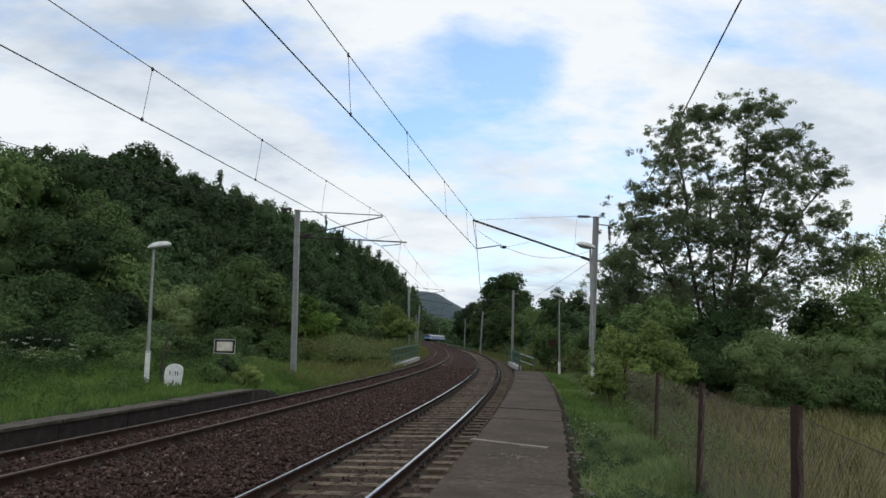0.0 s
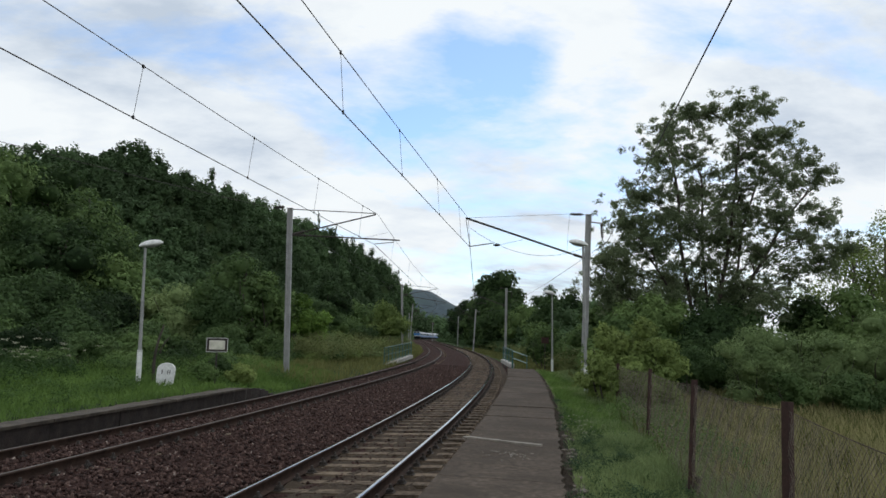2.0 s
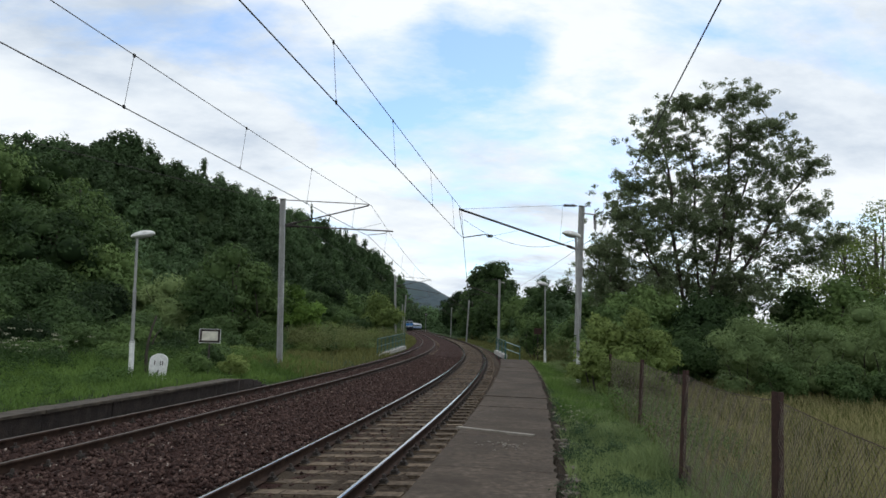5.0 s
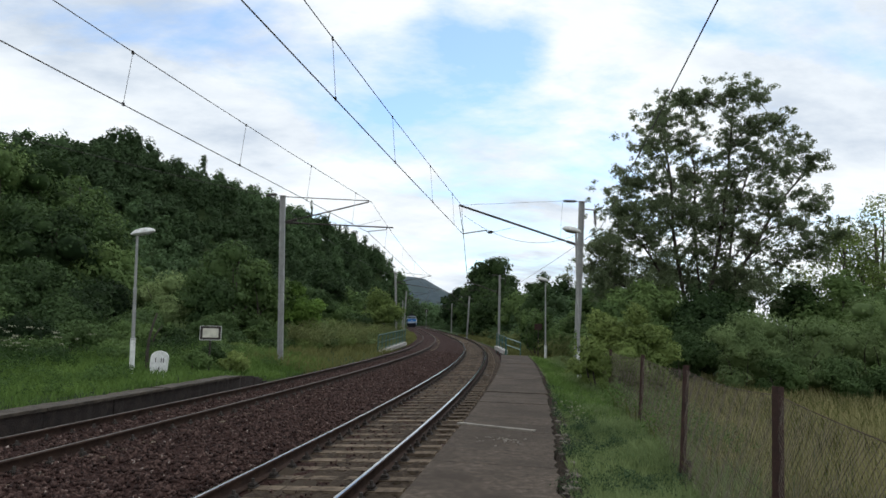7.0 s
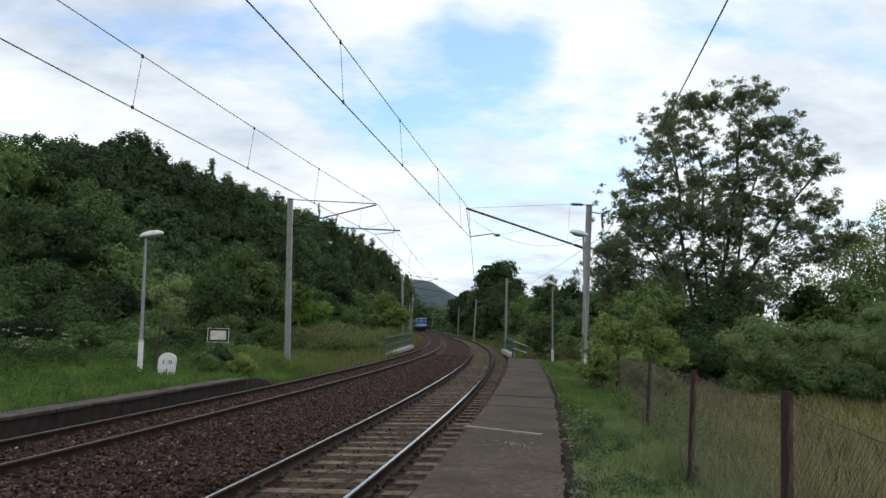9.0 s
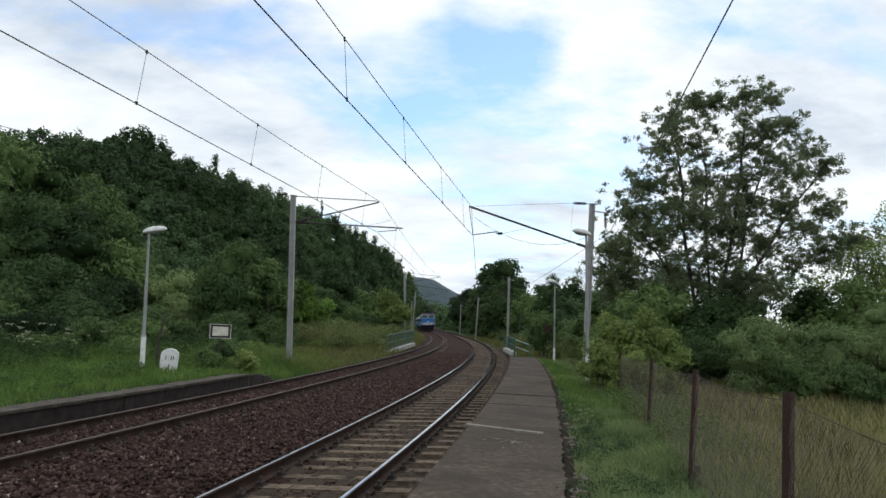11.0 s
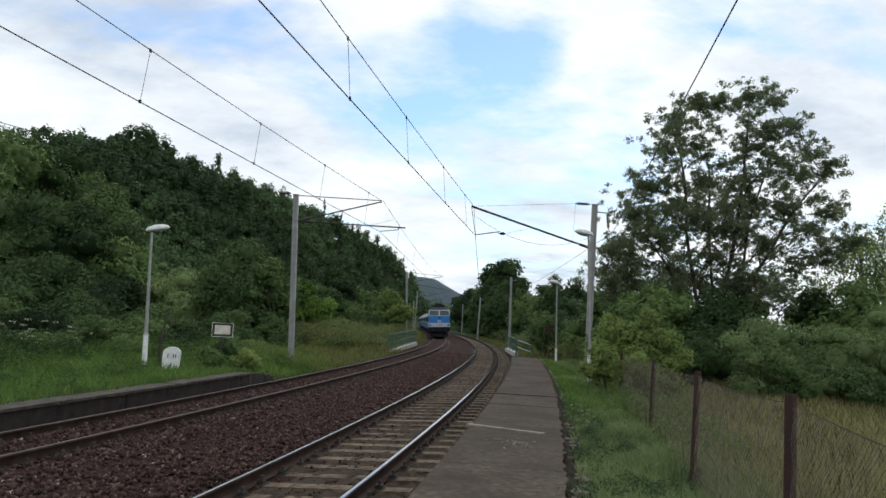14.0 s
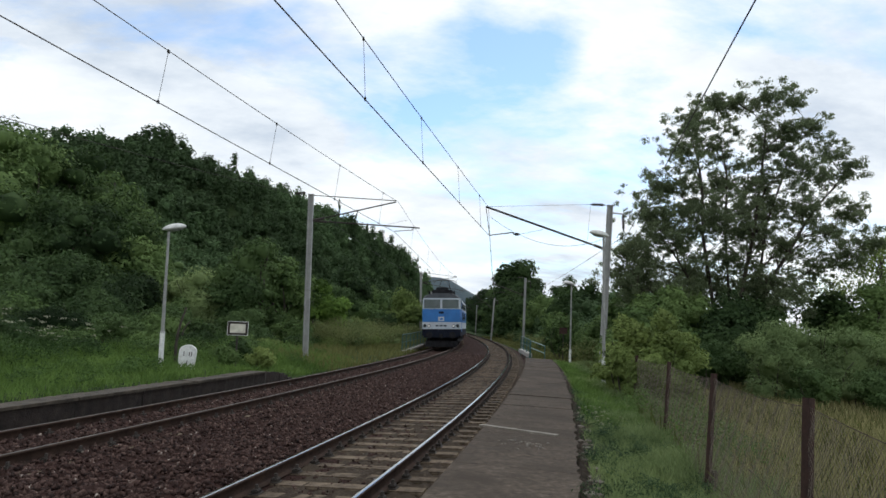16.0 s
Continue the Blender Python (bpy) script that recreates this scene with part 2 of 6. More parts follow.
def sweep(bm, pts, r, n=5):
    """A round wire through a list of points."""
    pts = [Vector(p) for p in pts]
    rings = []
    for i, p in enumerate(pts):
        d = (pts[min(i + 1, len(pts) - 1)] - pts[max(i - 1, 0)]).normalized()
        s = d.cross(Vector((0, 0, 1)))
        s = s.normalized() if s.length > 1e-3 else Vector((1, 0, 0))
        u = s.cross(d)
        rr = r[i] if isinstance(r, (list, tuple)) else r
        rings.append([bm.verts.new(p + rr * (math.cos(2 * math.pi * k / n) * s + math.sin(2 * math.pi * k / n) * u)) for k in range(n)])
    for a, b in zip(rings, rings[1:]):
        for k in range(n):
            bm.faces.new((a[k], a[(k + 1) % n], b[(k + 1) % n], b[k]))
    bm.faces.new(rings[0][::-1]); bm.faces.new(rings[-1])


# ---- the line of the track: x of the outer rail of the near track along y ----
LINE = [(-80, -27.5), (-40, -13.1), (-11.68, -5.01), (0, -2.26), (11.75, 0.16), (23.58, 2.21), (35.46, 3.88), (47.39, 5.15),
        (59.36, 6.05), (71.3, 6.62), (86, 7.0), (108, 6.95), (138, 6.45), (189, 5.1), (239, 3.9), (290, 2.8), (325, 2.9), (369, 4.6),
        (430, 10), (500, 22), (560, 40), (640, 72)]
LY, LX = np.array([p[0] for p in LINE], float), np.array([p[1] for p in LINE], float)


def spline_slopes():
    n, hh = len(LY), np.diff(LY)
    A, b = np.zeros((n, n)), np.zeros(n)
    A[0, 0] = A[-1, -1] = 1
    for i in range(1, n - 1):
        A[i, i - 1], A[i, i], A[i, i + 1] = hh[i - 1], 2 * (hh[i - 1] + hh[i]), hh[i]
        b[i] = 6 * ((LX[i + 1] - LX[i]) / hh[i] - (LX[i] - LX[i - 1]) / hh[i - 1])
    return np.linalg.solve(A, b)


LM = spline_slopes()


def line_x(y):
    y = np.asarray(y, float)
    i = np.clip(np.searchsorted(LY, y) - 1, 0, len(LY) - 2)
    h = LY[i + 1] - LY[i]
    a, b = (LY[i + 1] - y) / h, (y - LY[i]) / h
    return a * LX[i] + b * LX[i + 1] + ((a ** 3 - a) * LM[i] + (b ** 3 - b) * LM[i + 1]) * h * h / 6


def grade(y):
    t = np.clip((np.asarray(y, float) - 45) / 200, 0, 1)
    return 0.75 * t * t * (3 - 2 * t)


def slope(y):
    return (line_x(np.asarray(y, float) + 0.05) - line_x(np.asarray(y, float) - 0.05)) / 0.1


def trk(y, o, z=0.0):
    """The point o metres to the left of the outer rail, abreast of y, z above rail level."""
    s = slope(y)
    n = np.sqrt(1 + s * s)
    return np.stack([line_x(y) - o / n, np.asarray(y, float) + o * s / n, grade(y) + z + 0 * s], -1)


def arc_steps(y0, y1, ds):
    """Values of y at even steps along the line."""
    ys = np.arange(y0, y1, 0.05)
    s = np.concatenate([[0], np.cumsum(np.sqrt(1 + slope(ys[:-1]) ** 2) * 0.05)])
    return np.interp(np.arange(0, s[-1], ds), s, ys)


def offset_of(x, y):
    s = slope(y)
    return (line_x(y) - x) / np.sqrt(1 + s * s)


GAP, SPACING, CANT = 1.505, 4.34, 0.065
NEAR_MID, FAR_MID = GAP / 2, SPACING + GAP / 2


# ---- the lie of the land ----
RIDGE = np.array([(-420, -60, 40, 200), (-260, 60, 38, 150), (-150, 150, 35, 105), (-112, 238, 55, 72), (-82, 320, 53, 62),
                  (-58, 362, 47, 48), (-29, 402, 37, 30), (-14, 424, 24, 16), (-8, 450, 6, 10)], float)


def hill(x, y):
    """A wooded ridge that runs down to the valley beside the line."""
    best = np.zeros_like(x)
    for a, b in zip(RIDGE, RIDGE[1:]):
        d = b[:2] - a[:2]
        t = np.clip(((x - a[0]) * d[0] + (y - a[1]) * d[1]) / (d @ d), 0, 1)
        r = np.hypot(x - a[0] - t * d[0], y - a[1] - t * d[1])
        h, w = a[2] + t * (b[2] - a[2]), a[3] + t * (b[3] - a[3])
        k = np.clip(1 - r / w, 0, 1)
        best = np.maximum(best, h * k * k * (3 - 2 * k))
    return best


def land(x, y):
    x, y = np.asarray(x, float), np.asarray(y, float)
    u = offset_of(x, np.clip(y, -70, 600))
    end = np.clip((y - 20.5) / 2.0, 0, 1)                      # past the end of the far platform the bank is lower
    prof = np.interp(u, [-60, -25, -9, -5.5, -3.9, -2.9, -2.25, -2.2, 7.05, 7.5, 7.7, 9, 12, 20, 40],
                     [-1.25, -1.0, -0.62, -0.34, -0.14, 0.04, 0.19, -0.7, -0.7, 0.08, 0.1, 0.08, 0.1, 0.4, 1.4])
    low = np.interp(u, [6.2, 6.7, 7.8, 9, 12], [-0.7, -0.45, -0.2, 0.0, 0.1])
    prof = np.where((u > 6.2) & (u < 12), prof * (1 - end) + low * end, prof)
    out = np.clip((y - 36) / 3.0, 0, 1)                         # past the platform the bank falls to the right
    lowr = np.interp(u, [-9, -4.2, -2.4, -1.6], [-0.6, -0.5, -0.45, -0.6])
    prof = np.where((u < -1.6) & (u > -9), prof * (1 - out) + lowr * out, prof)
    return prof + np.asarray(grade(y)) + hill(x, y)


def make_ground():
    def axis(lo, hi, fine, step, grow):
        a = [0.0]
        while a[-1] < hi:
            a.append(a[-1] + (step if a[-1] < fine else min(step * (1 + grow * (a[-1] - fine)), 260)))
        b = [0.0]
        while b[-1] < -lo:
            b.append(b[-1] + (step if b[-1] < fine else min(step * (1 + grow * (b[-1] - fine)), 260)))
        return np.array([-v for v in b[:0:-1]] + a)
    xs, ys = axis(-3500, 3500, 14, 0.3, 0.15), axis(-600, 4200, 44, 0.45, 0.08)
    X, Y = np.meshgrid(xs, ys)
    Z = land(X, Y)
    rng = np.random.default_rng(3)
    Z += rng.normal(0, 0.02, Z.shape) * (np.abs(X) < 60)
    n, m = X.shape
    i = np.arange(n * m).reshape(n, m)
    f = np.stack([i[:-1, :-1], i[:-1, 1:], i[1:, 1:], i[1:, :-1]], -1).reshape(-1, 4)
    ob = raw("ground", np.stack([X, Y, Z], -1), f, "grass_ground", smooth=True)
    tagged(ob, "green and straw-coloured meadow and hillside ground", "ground", kind="structure")


make_ground()


def make_far_hill():
    """The wooded hill that closes the valley, its colour blued to stand for haze."""
    xs, ys = np.linspace(-900, 1100, 90), np.linspace(1150, 2500, 40)
    X, Y = np.meshgrid(xs, ys)
    rng = np.random.default_rng(5)
    Z = (126 * np.exp(-((X + 14) / 110) ** 2) + 80 * np.exp(-((X + 330) / 240) ** 2) + 60 * np.exp(-((X - 230) / 170) ** 2) + 45) * np.exp(-((Y - 1600) / 260) ** 2) - 12
    Z *= 0.65
    Z += rng.normal(0, 2.0, Z.shape)
    n, m = X.shape
    i = np.arange(n * m).reshape(n, m)
    f = np.stack([i[:-1, :-1], i[:-1, 1:], i[1:, 1:], i[1:, :-1]], -1).reshape(-1, 4)
    tagged(raw("distant_hill", np.stack([X, Y, Z], -1), f, "far_hill"), "distant wooded hill closing the valley, tinted blue-green for haze", "hill", kind="structure")


make_far_hill()


# ---- ballast, rails, sleepers ----
def strip(ys, cols):
    """Corners and sides of a sheet along the line: cols are (offset, z) across it."""
    v = np.stack([trk(ys, o, z) for o, z in cols], 1)
    n, m = len(ys), len(cols)
    i = np.arange(n * m).reshape(n, m)
    f = np.stack([i[:-1, :-1], i[:-1, 1:], i[1:, 1:], i[1:, :-1]], -1).reshape(-1, 4)[:, ::-1]
    return v, f


def bed_height(u):
    """Height of the ballast across the bed."""
    return np.interp(u, [-2.6, -1.3, -0.8, 0, 1.5, 2.2, 3.3, 3.9, 4.34, 5.85, 6.4, 6.7, 8.2], [-0.75, -0.4, -0.235, -0.225, -0.26, -0.19, -0.15, -0.115, -0.115, -0.175, -0.2, -0.25, -0.6])


def make_bed():
    ys = np.concatenate([np.arange(-40, 60, 0.35), np.arange(60, 640, 2.5)])
    us = np.concatenate([np.linspace(-2.6, -0.8, 6), np.linspace(-0.6, 6.6, 40), np.linspace(6.8, 8.2, 5)])
    v, f = strip(ys, [(u, float(bed_height(u))) for u in us])
    rng = np.random.default_rng(7)
    v = v.reshape(-1, 3)
    v[:, 2] += rng.normal(0, 0.012, len(v))
    tagged(raw("track_bed", v, f, "ballast", smooth=True), "dark reddish-brown crushed stone track bed", "track bed", kind="structure")


make_bed()


def make_stones():
    rng = np.random.default_rng(11)
    n = 80000
    y = -3 + 50 * rng.random(n) ** 1.8
    u = rng.uniform(-0.8, 6.7, n)
    keep = ((u > 1.55) & (u < 4.3)) | (rng.random(n) < np.where(u > 1.5, 0.75, np.where(u > 0.0, 0.16, 0.3)))
    y, u = y[keep], u[keep]
    c = trk(y, u, 0.0)
    c[:, 2] += np.where((u > 0.1) & (u < 1.4), np.interp(u, [0.1, 1.4], [-0.188, -0.247]), bed_height(u) + 0.012)
    n = len(c)
    base = np.array([(1, 0, 0), (-1, 0, 0), (0, 1, 0), (0, -1, 0), (0.2, 0.1, 0.9), (-0.1, 0, -0.8)], float)
    tri = np.array([(0, 2, 4), (2, 1, 4), (1, 3, 4), (3, 0, 4), (2, 0, 5), (1, 2, 5), (3, 1, 5), (0, 3, 5)])
    size = rng.uniform(0.023, 0.05, (n, 1, 1)) * np.where(((u > 0) & (u < 1.5))[:, None, None], 0.7, 1)
    sq = rng.uniform(0.6, 1.25, (n, 1, 3)) * rng.uniform(0.75, 1.2, (n, 6, 1))
    q = rng.normal(size=(n, 4)); q /= np.linalg.norm(q, axis=1)[:, None]
    w, a, b, d = q.T
    R = np.stack([1 - 2 * (b * b + d * d), 2 * (a * b - d * w), 2 * (a * d + b * w), 2 * (a * b + d * w), 1 - 2 * (a * a + d * d), 2 * (b * d - a * w),
                  2 * (a * d - b * w), 2 * (b * d + a * w), 1 - 2 * (a * a + b * b)], -1).reshape(n, 3, 3)
    v = np.einsum("nij,nkj->nki", R, base[None] * sq * size) + c[:, None, :]
    f = (tri[None] + 6 * np.arange(n)[:, None, None]).reshape(-1, 3)
    tagged(raw("ballast_stones", v, f, "stone"), "loose reddish-brown crushed stones with a few pale ones", "ballast", kind="stuff")


make_stones()


def make_dirt():
    """Fine tan dirt that has filled the stones between the rails of the near track."""
    ys = np.concatenate([np.arange(-10, 60, 0.25), np.arange(60, 130, 1.5)])
    rng = np.random.default_rng(9)
    for us, z0, z1, label in ((np.linspace(0.1, 1.4, 14), -0.196, -0.255, "tan dirt and fine gravel between the rails"),
                              (np.linspace(-0.86, -0.1, 9), -0.2, -0.19, "brown dirt between the outer rail and the platform")):
        v, f = strip(ys, [(u, 0.0) for u in us])
        v = v.reshape(-1, 3)
        v[:, 2] += rng.normal(0, 0.02, len(v)) + np.tile(np.interp(us, [us[0], us[-1]], [z0, z1]), len(ys))
        tagged(raw("track_dirt", v, f, "dirt", smooth=True), label, "dirt", kind="structure")


M["dirt"] = mat("dirt", [(0.3, (0.02, 0.0145, 0.0105)), (0.5, (0.05, 0.037, 0.0265)), (0.75, (0.11, 0.084, 0.062))], 14, 0.95, fine=45, spec=0.1, bump=0.9, bump_dist=0.03,
                big=0.6, big_colour=(0.055, 0.042, 0.03))
make_dirt()

RAIL = [(-0.075, -0.172), (0.075, -0.172), (0.075, -0.16), (0.02, -0.145), (0.009, -0.13), (0.009, -0.045), (0.034, -0.033), (0.036, -0.012), (0.03, -0.002),
        (-0.03, -0.002), (-0.036, -0.012), (-0.034, -0.033), (-0.009, -0.045), (-0.009, -0.13), (-0.02, -0.145), (-0.075, -0.16)]


def rail(name, o, z, top, parent):
    ys = np.concatenate([np.arange(-40, 100, 0.8), np.arange(100, 640, 3)])
    loop = RAIL + [RAIL[0]]
    v, f = strip(ys, [(o - a, z + b) for a, b in loop])
    ob = raw(name, v.reshape(-1, 3), f, "rail_side", parent)
    v, f = strip(ys, [(o + 0.024, z - 0.001), (o + 0.017, z + 0.001), (o - 0.017, z + 0.001), (o - 0.024, z - 0.001)])
    head = raw("rail_head", v.reshape(-1, 3), f[:, ::-1], top, ob)
    tagged(head, "worn bright running surface" if top == "rail_top" else "dull running surface")
    return ob


def sleeper_mesh():
    bm = bmesh.new()
    box(bm, -1.28, 1.28, -0.125, 0.125, -0.36, -0.175, 0.02)
    me = bpy.data.meshes.new("sleeper"); bm.to_mesh(me); bm.free()
    me.materials.append(M["sleeper"])
    bm = bmesh.new()
    box(bm, -0.17, 0.17, -0.08, 0.08, -0.178, -0.163)
    for s in (-1, 1):
        box(bm, s * 0.11 - 0.045, s * 0.11 + 0.045, -0.06, 0.06, -0.168, -0.118, 0.012)
        tube(bm, (s * 0.115, 0, -0.12), (s * 0.115, 0, -0.07), 0.026, 0.02, 6)
    fm = bpy.data.meshes.new("rail_fastening"); bm.to_mesh(fm); bm.free()
    fm.materials.append(M["dark_iron"])
    return me, fm


SLEEPER, FASTENING = sleeper_mesh()


def make_track(name, mid, z, top, label):
    tr = empty(name)
    tagged(tr, label, "railway track", group="railway tracks", kind="structure")
    rail("rail", mid - GAP / 2, z, top, tr)
    rail("rail", mid + GAP / 2, z - CANT, top, tr)
    ys = arc_steps(-14, 120, 0.58)
    rest = []
    for k, y in enumerate(ys):
        p = trk(y, mid, z - CANT / 2)
        m = Matrix.Translation(p) @ Matrix.Rotation(-math.atan(float(slope(y))), 4, "Z") @ Matrix.Rotation(math.atan(CANT / GAP), 4, "Y").inverted()
        if y < 75:
            s = new("sleeper", SLEEPER); s.parent = tr; s.matrix_basis = m @ pose(random.uniform(-.02, .02), 0, random.uniform(-.008, .004), 0, 0, random.uniform(-.6, .6))
            if y < 50:
                for d in (-1, 1):
                    q = new("rail_fastening", FASTENING); q.parent = s; q.matrix_basis = pose(d * GAP / 2, 0, 0)
        else:
            rest.append(m)
    bm = bmesh.new()
    for m in rest:
        box(bm, -1.28, 1.28, -0.125, 0.125, -0.36, -0.175, 0, m)
    tagged(part("far_sleepers", bm, "sleeper", tr), kind="stuff")


make_track("near_track", NEAR_MID, 0.0, "rail_top", "curved railway track with bright worn rails on concrete sleepers")
make_track("far_track", FAR_MID, 0.047, "rail_top_dull", "curved railway track with dull brown rails beside the low platform")


# ---- platforms ----
def slab_mesh(name, y0, y1, o0, o1, z0, z1, material, parent, ragged=0.0, seed=0, worn=0.0):
    rng = random.Random(seed)
    bm = bmesh.new()
    n = max(2, int((y1 - y0) / 0.16))
    rows = []
    for k in range(n + 1):
        y = y0 + (y1 - y0) * k / n
        rag = rng.uniform(-ragged, ragged * 0.3)
        a, b = trk(y, o0 + rng.uniform(0, worn), 0), trk(y, o1 - rag if o1 < o0 else o1, 0)
        j = rng.uniform(-0.004, 0.004) - rng.uniform(0, 0.6 * worn)
        rows.append([bm.verts.new((a[0], a[1], a[2] + z0)), bm.verts.new((a[0], a[1], a[2] + z1 - 0.012)),
                     bm.verts.new((a[0] * .985 + b[0] * .015, a[1] * .985 + b[1] * .015, a[2] + z1 + j)),
                     bm.verts.new((b[0], b[1], b[2] + z1 + j - 0.01)), bm.verts.new((b[0], b[1], b[2] + z0))])
    for p, q in zip(rows, rows[1:]):
        for k in range(4):
            bm.faces.new((p[k], q[k], q[k + 1], p[k + 1]))
    bm.faces.new(rows[0]); bm.faces.new(rows[-1][::-1])
    bmesh.ops.recalc_face_normals(bm, faces=bm.faces)
    return part(name, bm, material, parent)


def make_platforms():
    near = empty("platform")
    tagged(near, "narrow worn concrete platform of cracked slabs beside the track", "platform", kind="structure")
    rng = random.Random(4)
    cuts = [-14 + 1.95 * k for k in range(11)] + [7.75, 10.05, 13.6, 15.6, 17.6, 19.6, 21.6, 23.6, 25.6, 27.6, 29.6, 31.6, 33.6, 35.3]
    cuts = [c for c in cuts if c < 5.8] + [5.85] + [c for c in cuts if c > 6]
    for k, (a, b) in enumerate(zip(cuts, cuts[1:])):
        slab_mesh("slab", a + 0.012, b - 0.012, -0.86, -2.3, -0.5 + 0.0, 0.27 + rng.uniform(-0.008, 0.008), "concrete", near, 0.05, k)
    bm = bmesh.new()
    a, b = Vector((0.74, 10.43, 0.27)), Vector((1.82, 9.76, 0.27))
    d = (b - a).normalized(); q = Vector((-d.y, d.x, 0))
    n = 14
    lo = [bm.verts.new(a.lerp(b, k / n) + q * (-0.06 + rng.uniform(-.02, .02)) + Vector((0, 0, 0.014))) for k in range(n + 1)]
    hi = [bm.verts.new(a.lerp(b, k / n) + q * (0.055 + rng.uniform(-.025, .02)) + Vector((0, 0, 0.014))) for k in range(n + 1)]
    for k in range(n):
        bm.faces.new((lo[k], lo[k + 1], hi[k + 1], hi[k]))
    g = bmesh.ops.extrude_face_region(bm, geom=list(bm.faces))["geom"]
    bmesh.ops.translate(bm, vec=(0, 0, -0.03), verts=[v for v in g if isinstance(v, bmesh.types.BMVert)])
    bmesh.ops.recalc_face_normals(bm, faces=bm.faces)
    part("cement_joint", bm, "cement", near, "pale cement strip across the slabs")
    bm = bmesh.new()
    for _ in range(45):
        q = Vector((1.2 + rng.gauss(0, 0.17), 8.9 + rng.gauss(0, 0.2), 0.272))
        w, d = rng.uniform(0.004, 0.016), rng.uniform(0.004, 0.014)
        box(bm, -w, w, -d, d, 0, 0.008, 0, Matrix.Translation(q) @ Matrix.Rotation(rng.uniform(0, 3.1), 4, "Z"))
    tagged(part("mortar_fleck", bm, "cement", near, "scattered pale flecks of mortar"), kind="stuff")
    far = empty("low_platform")
    tagged(far, "low old platform edge with a weathered concrete kerb and dark wall", "platform", kind="structure")
    for k in range(17):
        a = -13 + 2 * k
        if k < 16:
            slab_mesh("edge_slab", a + 0.012, a + 1.988, 6.75, 7.3, 0.085, 0.15, "old_edge", far, 0, 40 + k, 0.035)
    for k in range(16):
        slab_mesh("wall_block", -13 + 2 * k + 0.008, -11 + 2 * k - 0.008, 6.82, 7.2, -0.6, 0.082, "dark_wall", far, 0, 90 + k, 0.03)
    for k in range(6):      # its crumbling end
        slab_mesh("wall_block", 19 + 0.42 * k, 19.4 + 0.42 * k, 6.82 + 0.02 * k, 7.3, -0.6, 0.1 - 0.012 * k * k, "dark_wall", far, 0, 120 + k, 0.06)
    # broken bits of concrete along the back edge of the slabs
    bm = bmesh.new()
    for k in range(110):
        y = 4.5 + 22 * rng.random() ** 1.4
        p = trk(y, -2.34 - 0.2 * rng.random(), 0)
        a = rng.uniform(0.015, 0.07)
        g = bmesh.ops.create_icosphere(bm, subdivisions=1, radius=a)["verts"]
        for v in g:
            v.co = Vector((v.co.x * rng.uniform(0.8, 1.5), v.co.y * rng.uniform(0.8, 1.4), v.co.z * 0.55)) + Vector((p[0], p[1], float(land(p[0], p[1])) + 0.03))
    ys = np.arange(-4, 34, 0.15)
    us = np.linspace(-2.2, -2.62, 6)
    r2 = np.random.default_rng(77)
    v = np.stack([trk(ys, u, 0) for u in us], 1)
    v[:, -1, :2] += r2.normal(0, 0.05, (len(ys), 2))
    v[:, :, 2] = land(v[:, :, 0], v[:, :, 1]) + 0.022 + r2.normal(0, 0.008, v.shape[:2])
    v[:, -1, 2] -= 0.04
    i = np.arange(v.shape[0] * 6).reshape(-1, 6)
    f = np.stack([i[:-1, :-1], i[:-1, 1:], i[1:, 1:], i[1:, :-1]], -1).reshape(-1, 4)
    tagged(raw("soil_strip", v.reshape(-1, 3), f, "soil", smooth=True), "bare dark soil between the slabs and the grass", "soil", kind="structure")
    tagged(part("rubble", bm, "rubble"), "pale broken bits of concrete along the platform edge", "rubble", kind="stuff")


# dark brown wall, deepened further to hold the shade below the kerb
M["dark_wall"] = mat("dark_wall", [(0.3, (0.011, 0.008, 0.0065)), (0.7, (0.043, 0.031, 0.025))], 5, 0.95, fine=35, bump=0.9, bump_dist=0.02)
M["rubble"] = mat("rubble", [(0.3, (0.07, 0.058, 0.045)), (0.7, (0.17, 0.145, 0.118))], 8, 0.95, fine=40, bump=0.5, island=0.2)
M["soil"] = mat("soil", [(0.3, (0.012, 0.009, 0.006)), (0.7, (0.055, 0.042, 0.03))], 9, 0.95, fine=50, bump=0.9, bump_dist=0.03, spec=0.1)
M["cement"] = mat("cement", [(0.3, (0.13, 0.115, 0.095)), (0.7, (0.25, 0.225, 0.19))], 6, 0.95, fine=40, bump=0.5)
make_platforms()


# ---- overhead line ----
def mast(name, base, height, lean, label, group):
    """An upright steel mast of two channels with battens."""
    m = empty(name, pose(*base, 0, lean, 0))
    tagged(m, label, "catenary mast", group=group)
    bm = bmesh.new()
    for s in (-1, 1):
        box(bm, s * 0.095 - 0.025, s * 0.095 + 0.025, -0.08, 0.08, -0.4, height, 0.006)
    part("channel", bm, "galv", m)
    bm = bmesh.new()
    box(bm, -0.069, 0.069, -0.012, 0.012, -0.4, height - 0.02)
    part("web", bm, "galv", m)
    bm = bmesh.new()
    box(bm, -0.145, 0.145, -0.1, 0.1, height, height + 0.03, 0.005)
    part("cap", bm, "galv", m)
    return m


def insulator(name, a, b, parent):
    bm = bmesh.new()
    a, b = Vector(a), Vector(b)
    tube(bm, a, b, 0.025, None, 6)
    for k in range(6):
        p, q = a.lerp(b, 0.12 + 0.13 * k), a.lerp(b, 0.2 + 0.13 * k)
        tube(bm, p, q, 0.075, 0.05, 10)
    return part(name, bm, "dark_iron", parent)


